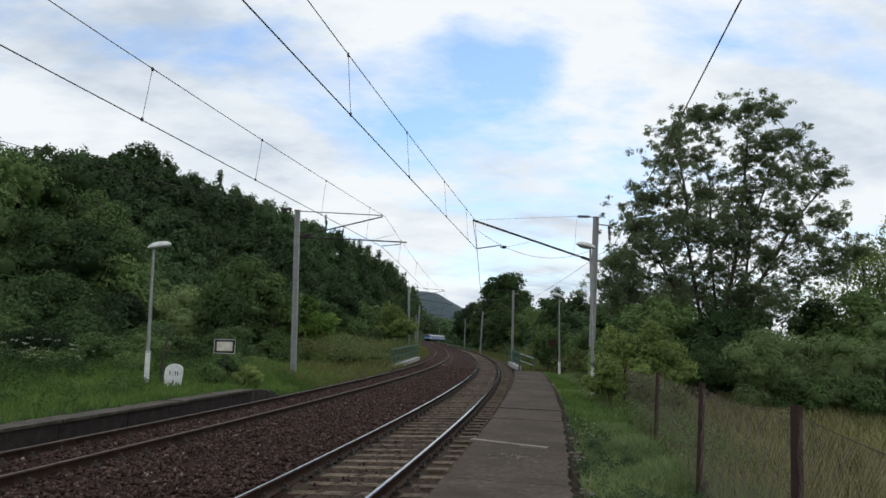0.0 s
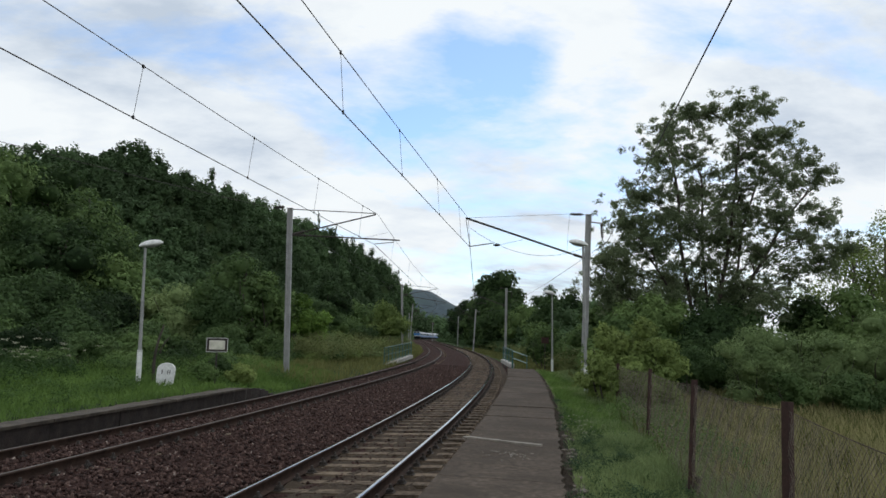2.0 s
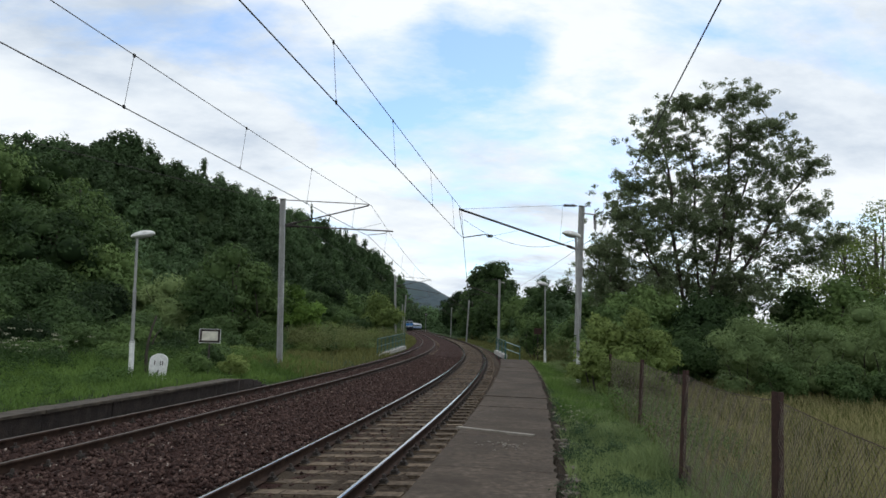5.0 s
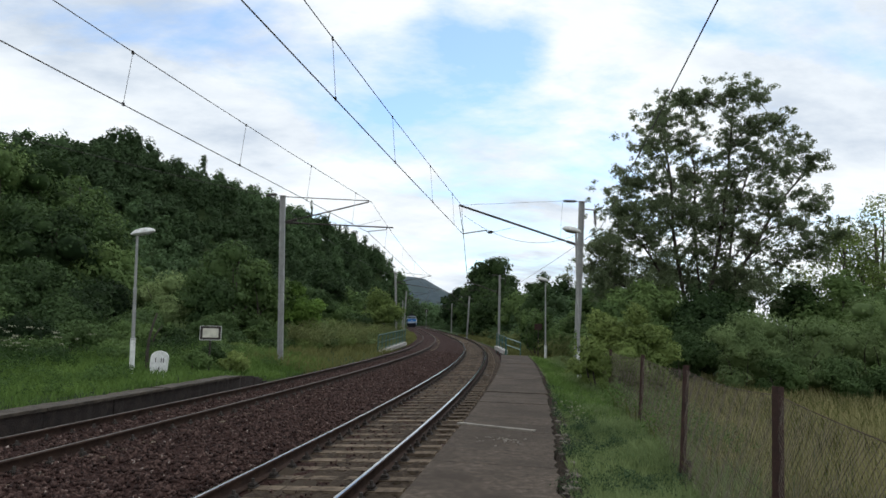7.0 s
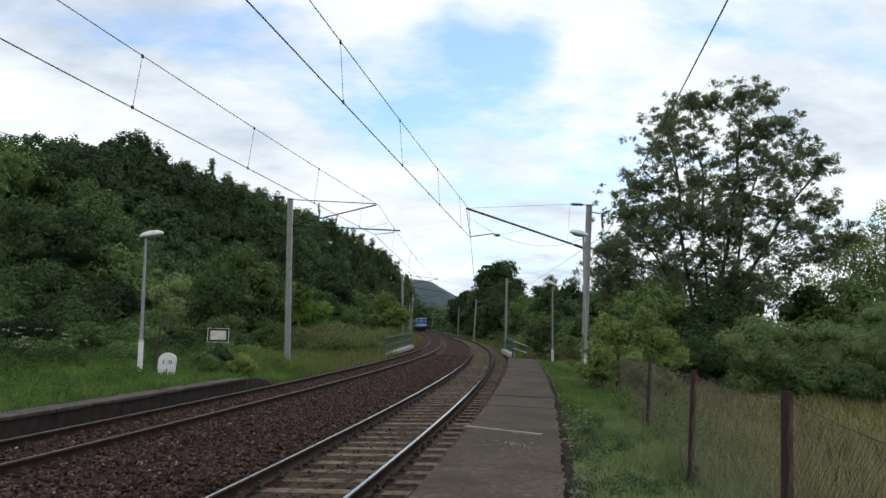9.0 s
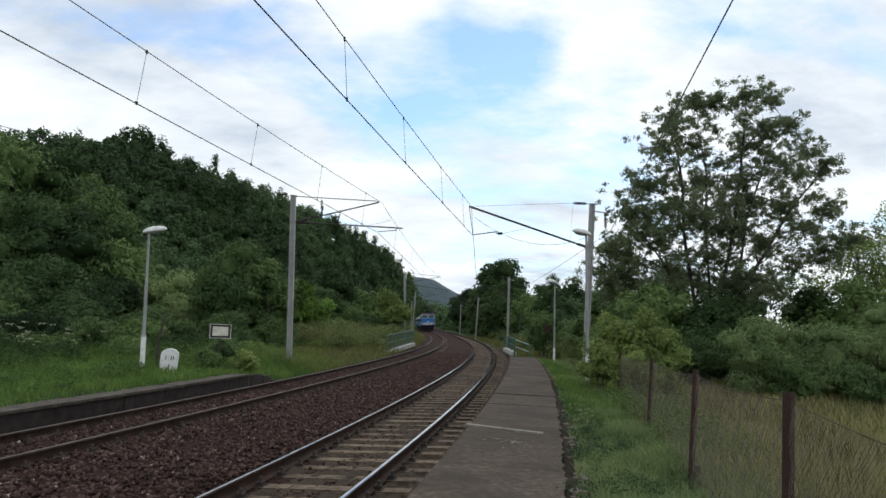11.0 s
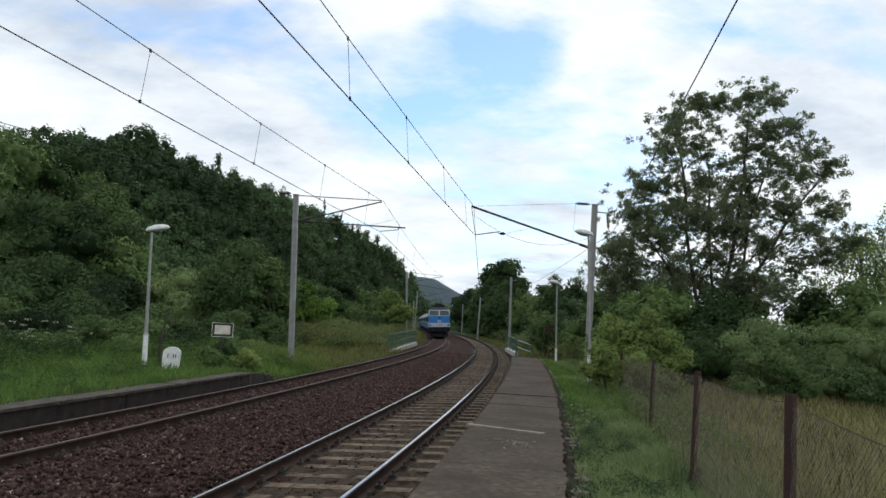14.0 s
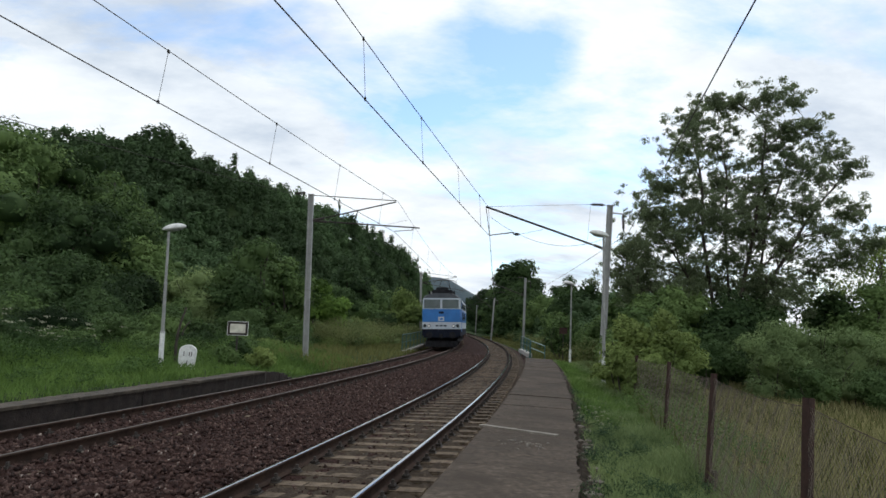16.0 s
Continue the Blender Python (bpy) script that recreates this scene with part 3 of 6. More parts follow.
def rods(name, segs, r, material, parent):
    bm = bmesh.new()
    for a, b in segs:
        tube(bm, a, b, r, None, 8)
    return part(name, bm, material, parent)


# each mast: base, height over its base, lean, and the point where its arm holds the messenger and the contact wire
MASTS = {
    "far": [((-5.87, 29.0, -0.02), 7.45, -2.1, 33.0), ((-2.08, 75.0, 0.0), 7.8, -2.6, 0), ((-1.97, 115.0, 0.3), 7.3, 2.4, 0), ((-3.2, 165, 0.5), 7.3, 0, 0)],
    "near": [((7.03, 28.0, -0.6), 8.0, 1.9, 27.0), ((9.37, 72.0, 0.0), 7.5, 0.2, 0), ((8.86, 110, 0.1), 6.7, 2.6, 0), ((9.0, 160, 0.4), 6.8, 0.5, 0)],
}
# where the arms hold the wires: x, y, and the heights of contact and messenger wire over rail level
HOLD = {"far": [(-12.5, -24, 5.48, 7.12), (-2.18, 28.2, 5.79, 7.14), (1.75, 75.5, 5.62, 7.45), (1.75, 115.5, 5.62, 7.12), (0.9, 165.5, 5.62, 7.12), (-0.8, 215, 5.62, 7.12), (-1.6, 265, 5.62, 7.12)],
        "near": [(-8.82, -24, 5.62, 7.43), (1.93, 26.8, 5.62, 6.86), (5.95, 72.2, 5.6, 6.7), (6.0, 110.2, 5.62, 7.12), (5.4, 160.2, 5.62, 7.12), (4.0, 210, 5.62, 7.12), (2.6, 260, 5.62, 7.12)]}


def sag(a, b, drop, n=24):
    a, b = Vector(a), Vector(b)
    return [a.lerp(b, t / n) - Vector((0, 0, 4 * drop * (t / n) * (1 - t / n))) for t in range(n + 1)]


def make_overhead():
    for side, rows in MASTS.items():
        for k, (base, hh, lean, _) in enumerate(rows):
            gz = float(land(base[0], base[1]))
            drop = base[2] - gz
            m = mast("catenary_mast", (base[0], base[1], gz), hh + drop, lean, "grey galvanised steel catenary mast with a cantilever arm over the track", "catenary masts")
            hx, hy, con_z, mes_z = HOLD[side][k + 1]
            inv = m.matrix_basis.inverted()
            g = float(grade(hy))
            P = lambda x, y, z: tuple(inv @ Vector((x, y, z)))
            top = Vector((base[0] + (hh + base[2]) * math.sin(radians(lean)), base[1], base[2] + hh))
            s = 1 if side == "near" else -1
            mess = (hx - 0.1 * s - 0.1, hy, g + mes_z)
            if side == "near":
                low = (top.x - 0.15, top.y, base[2] + hh - 1.95)
                j = Vector(low).lerp(Vector(mess), 0.12)
                insulator("insulator", P(*low), P(*j), m)
                rods("cantilever_arm", [(P(*j), P(*mess))], 0.045, "dark_iron", m)
                knuckle = (hx + 0.98, hy, g + con_z + 0.2)
                rods("registration_arm", [(P(hx, hy, g + con_z + 0.03), P(*knuckle)), (P(*knuckle), P(knuckle[0] + 0.03, hy, knuckle[2] - 0.1))], 0.022, "dark_iron", m)
                along = Vector(mess).lerp(Vector(low), 0.47)
                insulator("insulator", P(knuckle[0] + 0.05, hy, knuckle[2] - 0.08), P(knuckle[0] + 0.28, hy, knuckle[2] - 0.06), m)
                rods("tie_wire", [(P(knuckle[0] + 0.28, hy, knuckle[2] - 0.06), P(along.x, along.y, along.z - 0.1))], 0.006, "wire", m)
                bm = bmesh.new()
                sweep(bm, [P(*q) for q in sag((hx + 0.02, hy, g + con_z + 0.8), (top.x - 0.15, top.y, low[2] + 0.5), 0.72, 18)], 0.008, 4)
                part("jumper_cable", bm, "wire", m)
                rods("drop_rod", [(P(*mess), P(hx, hy, g + con_z))], 0.012, "wire", m)
                rods("top_tie", [(P(top.x - 0.85, top.y, top.z + 0.02), P(*mess))], 0.006, "wire", m)
                rods("hanger", [(P(top.x - 0.85, top.y, top.z + 0.02), P(*Vector(low).lerp(Vector(mess), 0.16)))], 0.005, "wire", m)
                rods("side_bracket", [(P(top.x, top.y, top.z - 0.3), P(top.x + 0.6, top.y, top.z - 0.35))], 0.03, "galv", m)
                insulator("insulator", P(top.x + 0.58, top.y, top.z - 0.36), P(top.x + 0.62, top.y, top.z - 1.1), m)
                insulator("insulator", P(top.x - 0.85, top.y, top.z + 0.02), P(top.x - 0.2, top.y, top.z + 0.02), m)
            else:
                t0 = (top.x + 0.12, top.y, top.z - 0.02)
                rods("top_tie", [(P(*t0), P(mess[0], mess[1], mess[2] + 0.05))], 0.02, "dark_iron", m)
                low = (top.x + 0.12, top.y, top.z - 1.2)
                j = Vector(low).lerp(Vector(mess), 0.18)
                insulator("insulator", P(*low), P(*j), m)
                rods("cantilever_arm", [(P(*j), P(*mess))], 0.03, "dark_iron", m)
                reg = (hx + 1.1, hy, g + con_z + 0.23)
                j2 = Vector(low).lerp(Vector(reg), 0.16)
                insulator("insulator", P(*low), P(*j2), m)
                rods("registration_tube", [(P(*j2), P(*reg))], 0.03, "dark_iron", m)
                rods("registration_arm", [(P(reg[0] - 0.28, reg[1], reg[2] - 0.02), P(reg[0] - 0.3, reg[1], reg[2] - 0.1)),
                                          (P(reg[0] - 0.3, reg[1], reg[2] - 0.1), P(hx, hy, g + con_z + 0.03))], 0.016, "dark_iron", m)
                mid = Vector(low).lerp(Vector(reg), 0.66)
                rods("tie_wire", [(P(*mid), P(hx + 0.45, hy + 1.5, g + mes_z - 0.55))], 0.006, "wire", m)
                insulator("insulator", P(top.x - 0.25, top.y, top.z + 0.08), P(top.x - 0.75, top.y, top.z + 0.02), m)
    # wires
    for side, pts in HOLD.items():
        s = 1 if side == "near" else -1
        span = 0
        for a, b in zip(pts, pts[1:]):
            ga, gb = float(grade(a[1])), float(grade(b[1]))
            con = sag((a[0], a[1], ga + a[2]), (b[0], b[1], gb + b[2]), 0.02)
            mes = sag((a[0] - 0.1 * s, a[1], ga + a[3]), (b[0] - 0.1 * s, b[1], gb + b[3]), 0.385 if side == "near" and span == 0 else 0.52)
            w = empty("overhead_wire_span")
            tagged(w, "thin dark overhead contact wire hung from its messenger wire by droppers", "overhead wire", group="overhead wires")
            bm = bmesh.new(); sweep(bm, con, 0.011); part("contact_wire", bm, "wire", w)
            bm = bmesh.new(); sweep(bm, mes, 0.009); part("messenger_wire", bm, "wire", w)
            for k in DROPS[side] if span == 0 else (0.12, 0.3, 0.5, 0.7, 0.88):
                i = k * 24
                lo = con[int(i)].lerp(con[min(int(i) + 1, 24)], i % 1)
                hi = mes[int(i)].lerp(mes[min(int(i) + 1, 24)], i % 1)
                bm = bmesh.new(); tube(bm, lo, hi, 0.005, None, 5)
                box(bm, lo.x - .015, lo.x + .015, lo.y - .03, lo.y + .03, lo.z - .02, lo.z + .04)
                box(bm, hi.x - .015, hi.x + .015, hi.y - .03, hi.y + .03, hi.z - .04, hi.z + .02)
                part("dropper", bm, "wire", w)
            span += 1
    for pts, r in ((FEEDER, 0.012), (FEEDER_FAR, 0.010)):
        bm = bmesh.new()
        for a, b in zip(pts, pts[1:]):
            sweep(bm, sag(a, b, 0.12 if pts is FEEDER else 0.4), r)
        tagged(part("feeder_wire", bm, "wire"), "thin dark feeder cable strung between the masts", "cable", group="feeder cables")


FEEDER = [(-2.7, -24, 6.6), (8.1, 28, 6.22), (11.0, 72, 6.4), (10.4, 110, 6.3)]
FEEDER_FAR = [(-23.0, 0, 7.7), (-6.75, 29, 7.4), (-3.2, 76, 7.6), (-2.3, 115, 7.5)]

DROPS = {"near": (0.1, 0.25, 0.42, 0.684, 0.767, 0.862, 0.95), "far": (0.1, 0.25, 0.42, 0.683, 0.77, 0.859, 0.955)}
make_overhead()


# ---- foliage ----
def leaf_cards(blobs, n, size, rng, low=-0.3, narrow=0.6, inner=0.7):
    """Small four-sided leaves or sprays scattered through lumpy shells of foliage."""
    B = np.asarray(blobs, float)
    w = (B[:, 3] * B[:, 4] + B[:, 4] * B[:, 5] + B[:, 3] * B[:, 5]); w /= w.sum()
    k = rng.choice(len(B), n, p=w)
    d = rng.normal(size=(n, 3)); d /= np.linalg.norm(d, axis=1)[:, None]
    d[:, 2] = np.where(d[:, 2] < low, -d[:, 2], d[:, 2])
    r = inner + (1.06 - inner) * rng.random(n) ** 0.55
    ph = B[k, 0] * 3.1 + B[k, 1] * 1.7
    r *= 1 + 0.16 * np.sin(4.3 * d[:, 0] + ph) * np.sin(5.1 * d[:, 2] + 2 * ph) + 0.10 * np.sin(9 * d[:, 1] + ph)
    c = B[k, :3] + d * r[:, None] * B[k, 3:6]
    nr = d + np.array([0, 0, 0.25]) + 0.5 * rng.normal(size=(n, 3)); nr /= np.linalg.norm(nr, axis=1)[:, None]
    t = np.cross(nr, rng.normal(size=(n, 3))); t /= np.linalg.norm(t, axis=1)[:, None]
    b = np.cross(nr, t)
    s = size * rng.uniform(0.6, 1.35, (n, 1))
    v = np.stack([c - t * s * 0.5, c + b * s * narrow * 0.5 - nr * s * 0.06, c + t * s * 0.5, c - b * s * narrow * 0.5 - nr * s * 0.06], 1)
    return v.reshape(-1, 3)


def quads(v):
    return np.arange(len(v), dtype=np.int32).reshape(-1, 4)


def lump():
    """The 26 corners and 24 sides of a rounded lump."""
    pts, faces = {}, []
    for ax in range(3):
        for sgn in (-1, 1):
            for i in (-1, 0):
                for j in (-1, 0):
                    q = []
                    for di, dj in ((0, 0), (1, 0), (1, 1), (0, 1)):
                        c = [0, 0, 0]
                        c[ax], c[(ax + 1) % 3], c[(ax + 2) % 3] = sgn, i + di, j + dj
                        q.append(pts.setdefault(tuple(c), len(pts)))
                    faces.append(q if sgn > 0 else q[::-1])
    v = np.array(list(pts), float)
    return v / np.linalg.norm(v, axis=1)[:, None], np.array(faces, np.int32)


LUMP_V, LUMP_F = lump()


def foliage(cards, blobs, k=0.52):
    """Leaf cards about the close inner growth of each clump, as one mesh."""
    B = np.asarray(blobs, float)
    ph = B[:, 0] * 3.1 + B[:, 1] * 1.7
    r = k * (1 + 0.16 * np.sin(4.3 * LUMP_V[None, :, 0] + ph[:, None]) * np.sin(5.1 * LUMP_V[None, :, 2] + 2 * ph[:, None]))
    v = B[:, None, :3] + LUMP_V[None] * r[:, :, None] * B[:, None, 3:6]
    f = (LUMP_F[None] + 26 * np.arange(len(B))[:, None, None]).reshape(-1, 4)
    return np.concatenate([v.reshape(-1, 3), cards]), np.concatenate([f, quads(cards) + 26 * len(B)])


def crown_blobs(rng, r, h, base, n):
    """Lumps that fill an egg-shaped crown from base to h."""
    out = []
    mid, half = (base + h) / 2, (h - base) / 2
    for _ in range(n):
        d = rng.normal(size=3); d /= np.linalg.norm(d)
        k = rng.uniform(0.5, 0.82)
        q = rng.uniform(0.3, 0.55) * r
        taper = 1 - 0.35 * max(0, d[2])
        out.append((d[0] * k * r * taper, d[1] * k * r * taper, mid + d[2] * (half - q * 0.7) * min(1, k + 0.25), q, q, q * rng.uniform(0.75, 1.1)))
    for _ in range(int(3 * max(0, (h - base) / r - 1.6))):
        a, k, q = rng.uniform(0, 6.28), rng.uniform(0.2, 0.65), rng.uniform(0.3, 0.5) * r
        out.append((math.cos(a) * k * r, math.sin(a) * k * r, rng.uniform(base + q * 0.6, mid + 0.3 * half), q, q, q))
    out.append((0, 0, mid, r * 0.55, r * 0.55, half * 0.6))
    return out


def limb(bm, a, b, r0, r1, rng, bend=0.12, n=5):
    a, b = Vector(a), Vector(b)
    L = (b - a).length
    off = Vector(rng.normal(size=3)) * L * bend
    pts, rad = [], []
    for k in range(n + 1):
        t = k / n
        pts.append(a.lerp(b, t) + off * math.sin(math.pi * t) * 0.6 + Vector((0, 0, 0.06 * L * math.sin(math.pi * t))))
        rad.append(r0 + (r1 - r0) * t)
    sweep(bm, pts, rad, 6)
    return pts


LOOKS = {  # leaf material, name, label
    "t": ("leaf", "tree", "leafy green deciduous tree with a dense rounded crown"),
    "d": ("leaf_dark", "tree", "dark green deciduous tree with a dense crown"),
    "b": ("leaf", "bush", "dense green bush growing beside the railway"),
    "w": ("leaf_willow", "willow_bush", "pale grey-green willow bush with fine leaves"),
    "g": ("leaf_bright", "bush", "bright yellow-green leafy young bush"),
    "k": ("leaf_dark", "bush", "dark green dense bush on the bank"),
    "l": ("leaf_light", "bush", "light olive green leafy bush beside the fence"),
    "a": ("leaf_light", "tree", "tall airy tree with loose pale green foliage"),
}


def make_tree(kind, x, y, top, r, seed):
    rng = np.random.default_rng(seed)
    gz = float(land(x, y))
    h = top - gz
    look_ = LOOKS[kind]
    ob = empty(look_[1], pose(x, y, gz))
    tagged(ob, look_[2], "bush" if "bush" in look_[1] else "tree", group="bushes along the line" if "bush" in look_[1] else "trees along the line")
    bushy = kind in "bwglk"
    base = -0.05 * h if bushy else (0.3 * h if kind == "a" else 0.1 * h)
    blobs = crown_blobs(rng, r, h, base, 11 if bushy else (13 if kind == "a" else 15))
    if not bushy:   # a skirt of lower growth round the foot
        for _ in range(5):
            a = rng.uniform(0, 6.28)
            q = r * rng.uniform(0.25, 0.4)
            blobs.append((math.cos(a) * r * 0.6, math.sin(a) * r * 0.6, h * rng.uniform(0.08, 0.25), q, q, q))
    dist = max(12.0, math.hypot(x, y))
    size = min(max(0.004 * dist, 0.07), 0.5)
    if kind == "w":
        size *= 0.9
    area = 4 * math.pi * r * (h - base) / 2 * (0.42 if kind == "a" else 2.1)
    n = int(min(area / (size * size * 0.36), 9000 if dist < 30 else 6000))
    size = max(size, min(math.sqrt(area / (n * 0.4)), size * 1.35))
    v = leaf_cards(blobs, n, size, rng, narrow=0.3 if kind == "w" else 0.55, inner=0.55)
    if kind == "a":
        raw("crown", v, quads(v), look_[0], ob)
    else:
        raw("crown", *foliage(v, blobs), look_[0], ob, smooth=True)
    if bushy:
        for _ in range(4):
            a = rng.uniform(0, 6.28)
            bm = bmesh.new()
            limb(bm, (0.1 * math.cos(a), 0.1 * math.sin(a), -0.2), (r * 0.5 * math.cos(a), r * 0.5 * math.sin(a), h * rng.uniform(0.5, 0.75)), 0.035, 0.012, rng)
            part("stem", bm, "bark", ob)
    else:
        bm = bmesh.new()
        tr = 0.022 * h + 0.03
        pts = limb(bm, (0, 0, -0.3), (rng.normal() * 0.2, rng.normal() * 0.2, h * 0.8), tr, tr * 0.25, rng, 0.03, 7)
        for b in blobs[:9]:
            k = int(rng.integers(2, 6))
            limb(bm, pts[k], b[:3], tr * 0.4, tr * 0.1, rng)
        part("trunk", bm, "bark", ob)
    return ob


# kind, x, y, height of the top over rail level, radius of the crown
TREES_LEFT = [
    ("t", -28.2, 42.0, 14.7, 3.9), ("t", -26.5, 45.0, 14.4, 3.4), ("t", -26.0, 50.0, 14.4, 3.2), ("t", -20.9, 42.0, 9.8, 2.6), ("d", -24.0, 38.0, 9.5, 3.4), ("d", -20.4, 37.0, 8.3, 2.9), ("t", -17.9, 38.5, 6.3, 2.2),
    ("d", -22.5, 34.0, 5.8, 2.8), ("d", -18.9, 33.0, 4.8, 2.3), ("d", -16.9, 35.0, 4.1, 1.9), ("t", -32.4, 46.0, 15.2, 4.6), ("d", -29.0, 40.0, 9.5, 3.6)]
BUSHES_LEFT = [
    ("w", -14.4, 37.5, 4.7, 2.0), ("w", -15.9, 39.0, 4.2, 1.7), ("b", -14.2, 35.0, 2.8, 1.4), ("d", -11.2, 40.0, 6.9, 2.5), ("d", -12.2, 38.0, 4.9, 1.7), ("t", -9.9, 41.0, 5.8, 1.9),
    ("g", -7.5, 42.0, 4.7, 1.35), ("g", -6.7, 43.0, 3.5, 1.1), ("b", -8.4, 37.0, 1.9, 1.2), ("k", -10.4, 35.0, 2.2, 1.4)]
SCRUB_LEFT = [
    ("b", -13.6, 20.6, 0.7, 0.8), ("k", -11.9, 21.9, 0.75, 0.7), ("b", -10.6, 23.6, 0.7, 0.65), ("l", -9.4, 26.2, 0.7, 0.6), ("b", -15.5, 19.6, 0.9, 0.9), ("k", -8.5, 28.6, 0.8, 0.7),
    ("b", -12.9, 22.6, 1.05, 1.0), ("k", -14.7, 21.8, 1.25, 1.2), ("b", -11.3, 25.0, 0.95, 0.85), ("b", -16.8, 22.4, 1.5, 1.4), ("k", -10.3, 27.6, 1.05, 0.9), ("b", -9.2, 30.2, 0.95, 0.85), ("l", -8.3, 31.8, 0.75, 0.7),
    ("l", -13.9, 19.6, 0.75, 0.8), ("b", -6.95, 21.3, 0.85, 0.55), ("l", -6.3, 23.6, 0.7, 0.6), ("b", -7.5, 24.6, 1.0, 0.7), ("b", -7.4, 35.0, 0.9, 0.9),
    ("k", -14.6, 24.0, 1.7, 1.4), ("b", -16.6, 25.5, 2.2, 1.6), ("k", -13.4, 26.5, 1.6, 1.3), ("k", -15.6, 28.5, 2.6, 1.7), ("b", -12.6, 29.0, 1.7, 1.3), ("k", -18.4, 28.0, 2.9, 1.9),
    ("k", -13.6, 31.5, 2.3, 1.5), ("b", -11.6, 32.0, 1.5, 1.2), ("k", -16.4, 31.5, 3.0, 1.8), ("k", -9.6, 33.5, 1.4, 1.1), ("k", -20.4, 26.0, 2.6, 1.9), ("k", -19.6, 31.0, 3.4, 2.1)]
FAR_LEFT = [
    ("b", -5.7, 41.0, 0.95, 1.0), ("l", -4.9, 44.6, 0.85, 0.9), ("b", -6.9, 44.2, 1.8, 1.2), ("l", -5.0, 48.6, 1.0, 1.0), ("b", -7.3, 47.6, 2.2, 1.4), ("l", -6.3, 38.6, 0.7, 0.8),
    ("b", -4.6, 55.5, 1.3, 1.2), ("l", -3.9, 60.5, 1.5, 1.2), ("t", -7.6, 66.0, 4.0, 2.4),
    ("l", -4.0, 70.0, 5.1, 2.9), ("b", -5.6, 62.0, 2.6, 2.1), ("w", -3.9, 50.0, 0.75, 0.8), ("d", -10.8, 75.0, 8.2, 3.0), ("d", -9.6, 60.0, 5.3, 2.1), ("t", -10.5, 95.0, 7.6, 3.6),
    ("b", -5.3, 52.0, 1.3, 1.3), ("b", -8.2, 50.0, 2.0, 1.8), ("l", -6.7, 56.0, 2.0, 1.7), ("b", -3.4, 82.0, 3.2, 1.8), ("d", -13.5, 66.0, 6.4, 3.2), ("d", -16.5, 58.0, 6.0, 3.2)]
TREES_RIGHT = [
    ("d", 15.7, 130.0, 16.6, 5.2), ("d", 15.0, 131.5, 15.9, 5.6), ("d", 12.6, 140.0, 10.2, 3.4), ("d", 16.8, 112.0, 8.8, 3.4), ("d", 19.4, 104.0, 9.4, 3.2), ("d", 13.4, 118.0, 7.4, 3.0), ("d", 16.6, 128.0, 12.5, 4.4), ("d", 13.8, 125.0, 10.0, 4.0), ("d", 11.4, 188.0, 13.0, 4.6), ("d", 13.6, 160.0, 11.6, 3.6), ("d", 18.3, 95.0, 9.9, 2.9), ("d", 20.5, 90.0, 8.8, 3.0), ("t", 16.2, 100.0, 7.3, 3.5), ("t", 12.9, 70.0, 3.6, 2.5),
    ("b", 9.9, 52.0, 3.6, 1.6), ("b", 10.4, 45.0, 2.0, 1.4), ("t", 11.5, 34.0, 4.8, 2.2), ("t", 14.2, 36.0, 4.6, 2.0), ("b", 9.4, 32.0, 3.4, 1.5), ("d", 14.9, 33.0, 3.9, 2.0), ("k", 12.9, 30.0, 2.3, 1.7),
    ("t", 20.4, 40.0, 5.0, 2.2), ("t", 23.0, 38.0, 5.2, 2.4), ("t", 24.6, 36.0, 5.4, 2.5), ("a", 30.1, 42.0, 8.3, 2.2), ("a", 32.8, 48.0, 10.4, 2.8), ("a", 37.0, 50.0, 13.6, 3.6), ("a", 27.0, 44.0, 7.0, 2.6), ("t", 28.5, 40.0, 5.2, 2.6), ("d", 17.6, 36.0, 4.3, 2.2)]
BUSHES_RIGHT = [
    ("l", 5.6, 19.2, 2.35, 0.95), ("l", 6.4, 18.7, 2.55, 0.85), ("l", 7.2, 19.4, 2.15, 0.85), ("l", 5.9, 21.0, 1.5, 0.7), ("l", 5.7, 17.2, 1.35, 0.75), ("l", 6.7, 23.5, 1.8, 1.1), ("b", 8.2, 25.5, 2.7, 1.6),
    ("w", 12.8, 25.0, 2.55, 1.4), ("w", 15.5, 27.0, 3.2, 1.7), ("w", 16.4, 25.6, 2.9, 1.6), ("w", 18.4, 25.6, 3.5, 1.9), ("k", 11.4, 27.0, 1.6, 1.2), ("k", 13.6, 23.6, 1.0, 0.9), ("k", 15.6, 23.2, 1.1, 1.0),
    ("k", 17.6, 22.6, 1.2, 1.1), ("b", 19.6, 23.4, 2.4, 1.6), ("k", 9.6, 28.5, 2.2, 1.4), ("b", 10.6, 31.0, 2.8, 1.6), ("b", 11.2, 40.0, 4.2, 2.0), ("b", 12.3, 47.0, 3.4, 1.6)]
for i, row in enumerate(TREES_LEFT + BUSHES_LEFT + SCRUB_LEFT + FAR_LEFT + TREES_RIGHT + BUSHES_RIGHT):
    make_tree(*row, 100 + i)


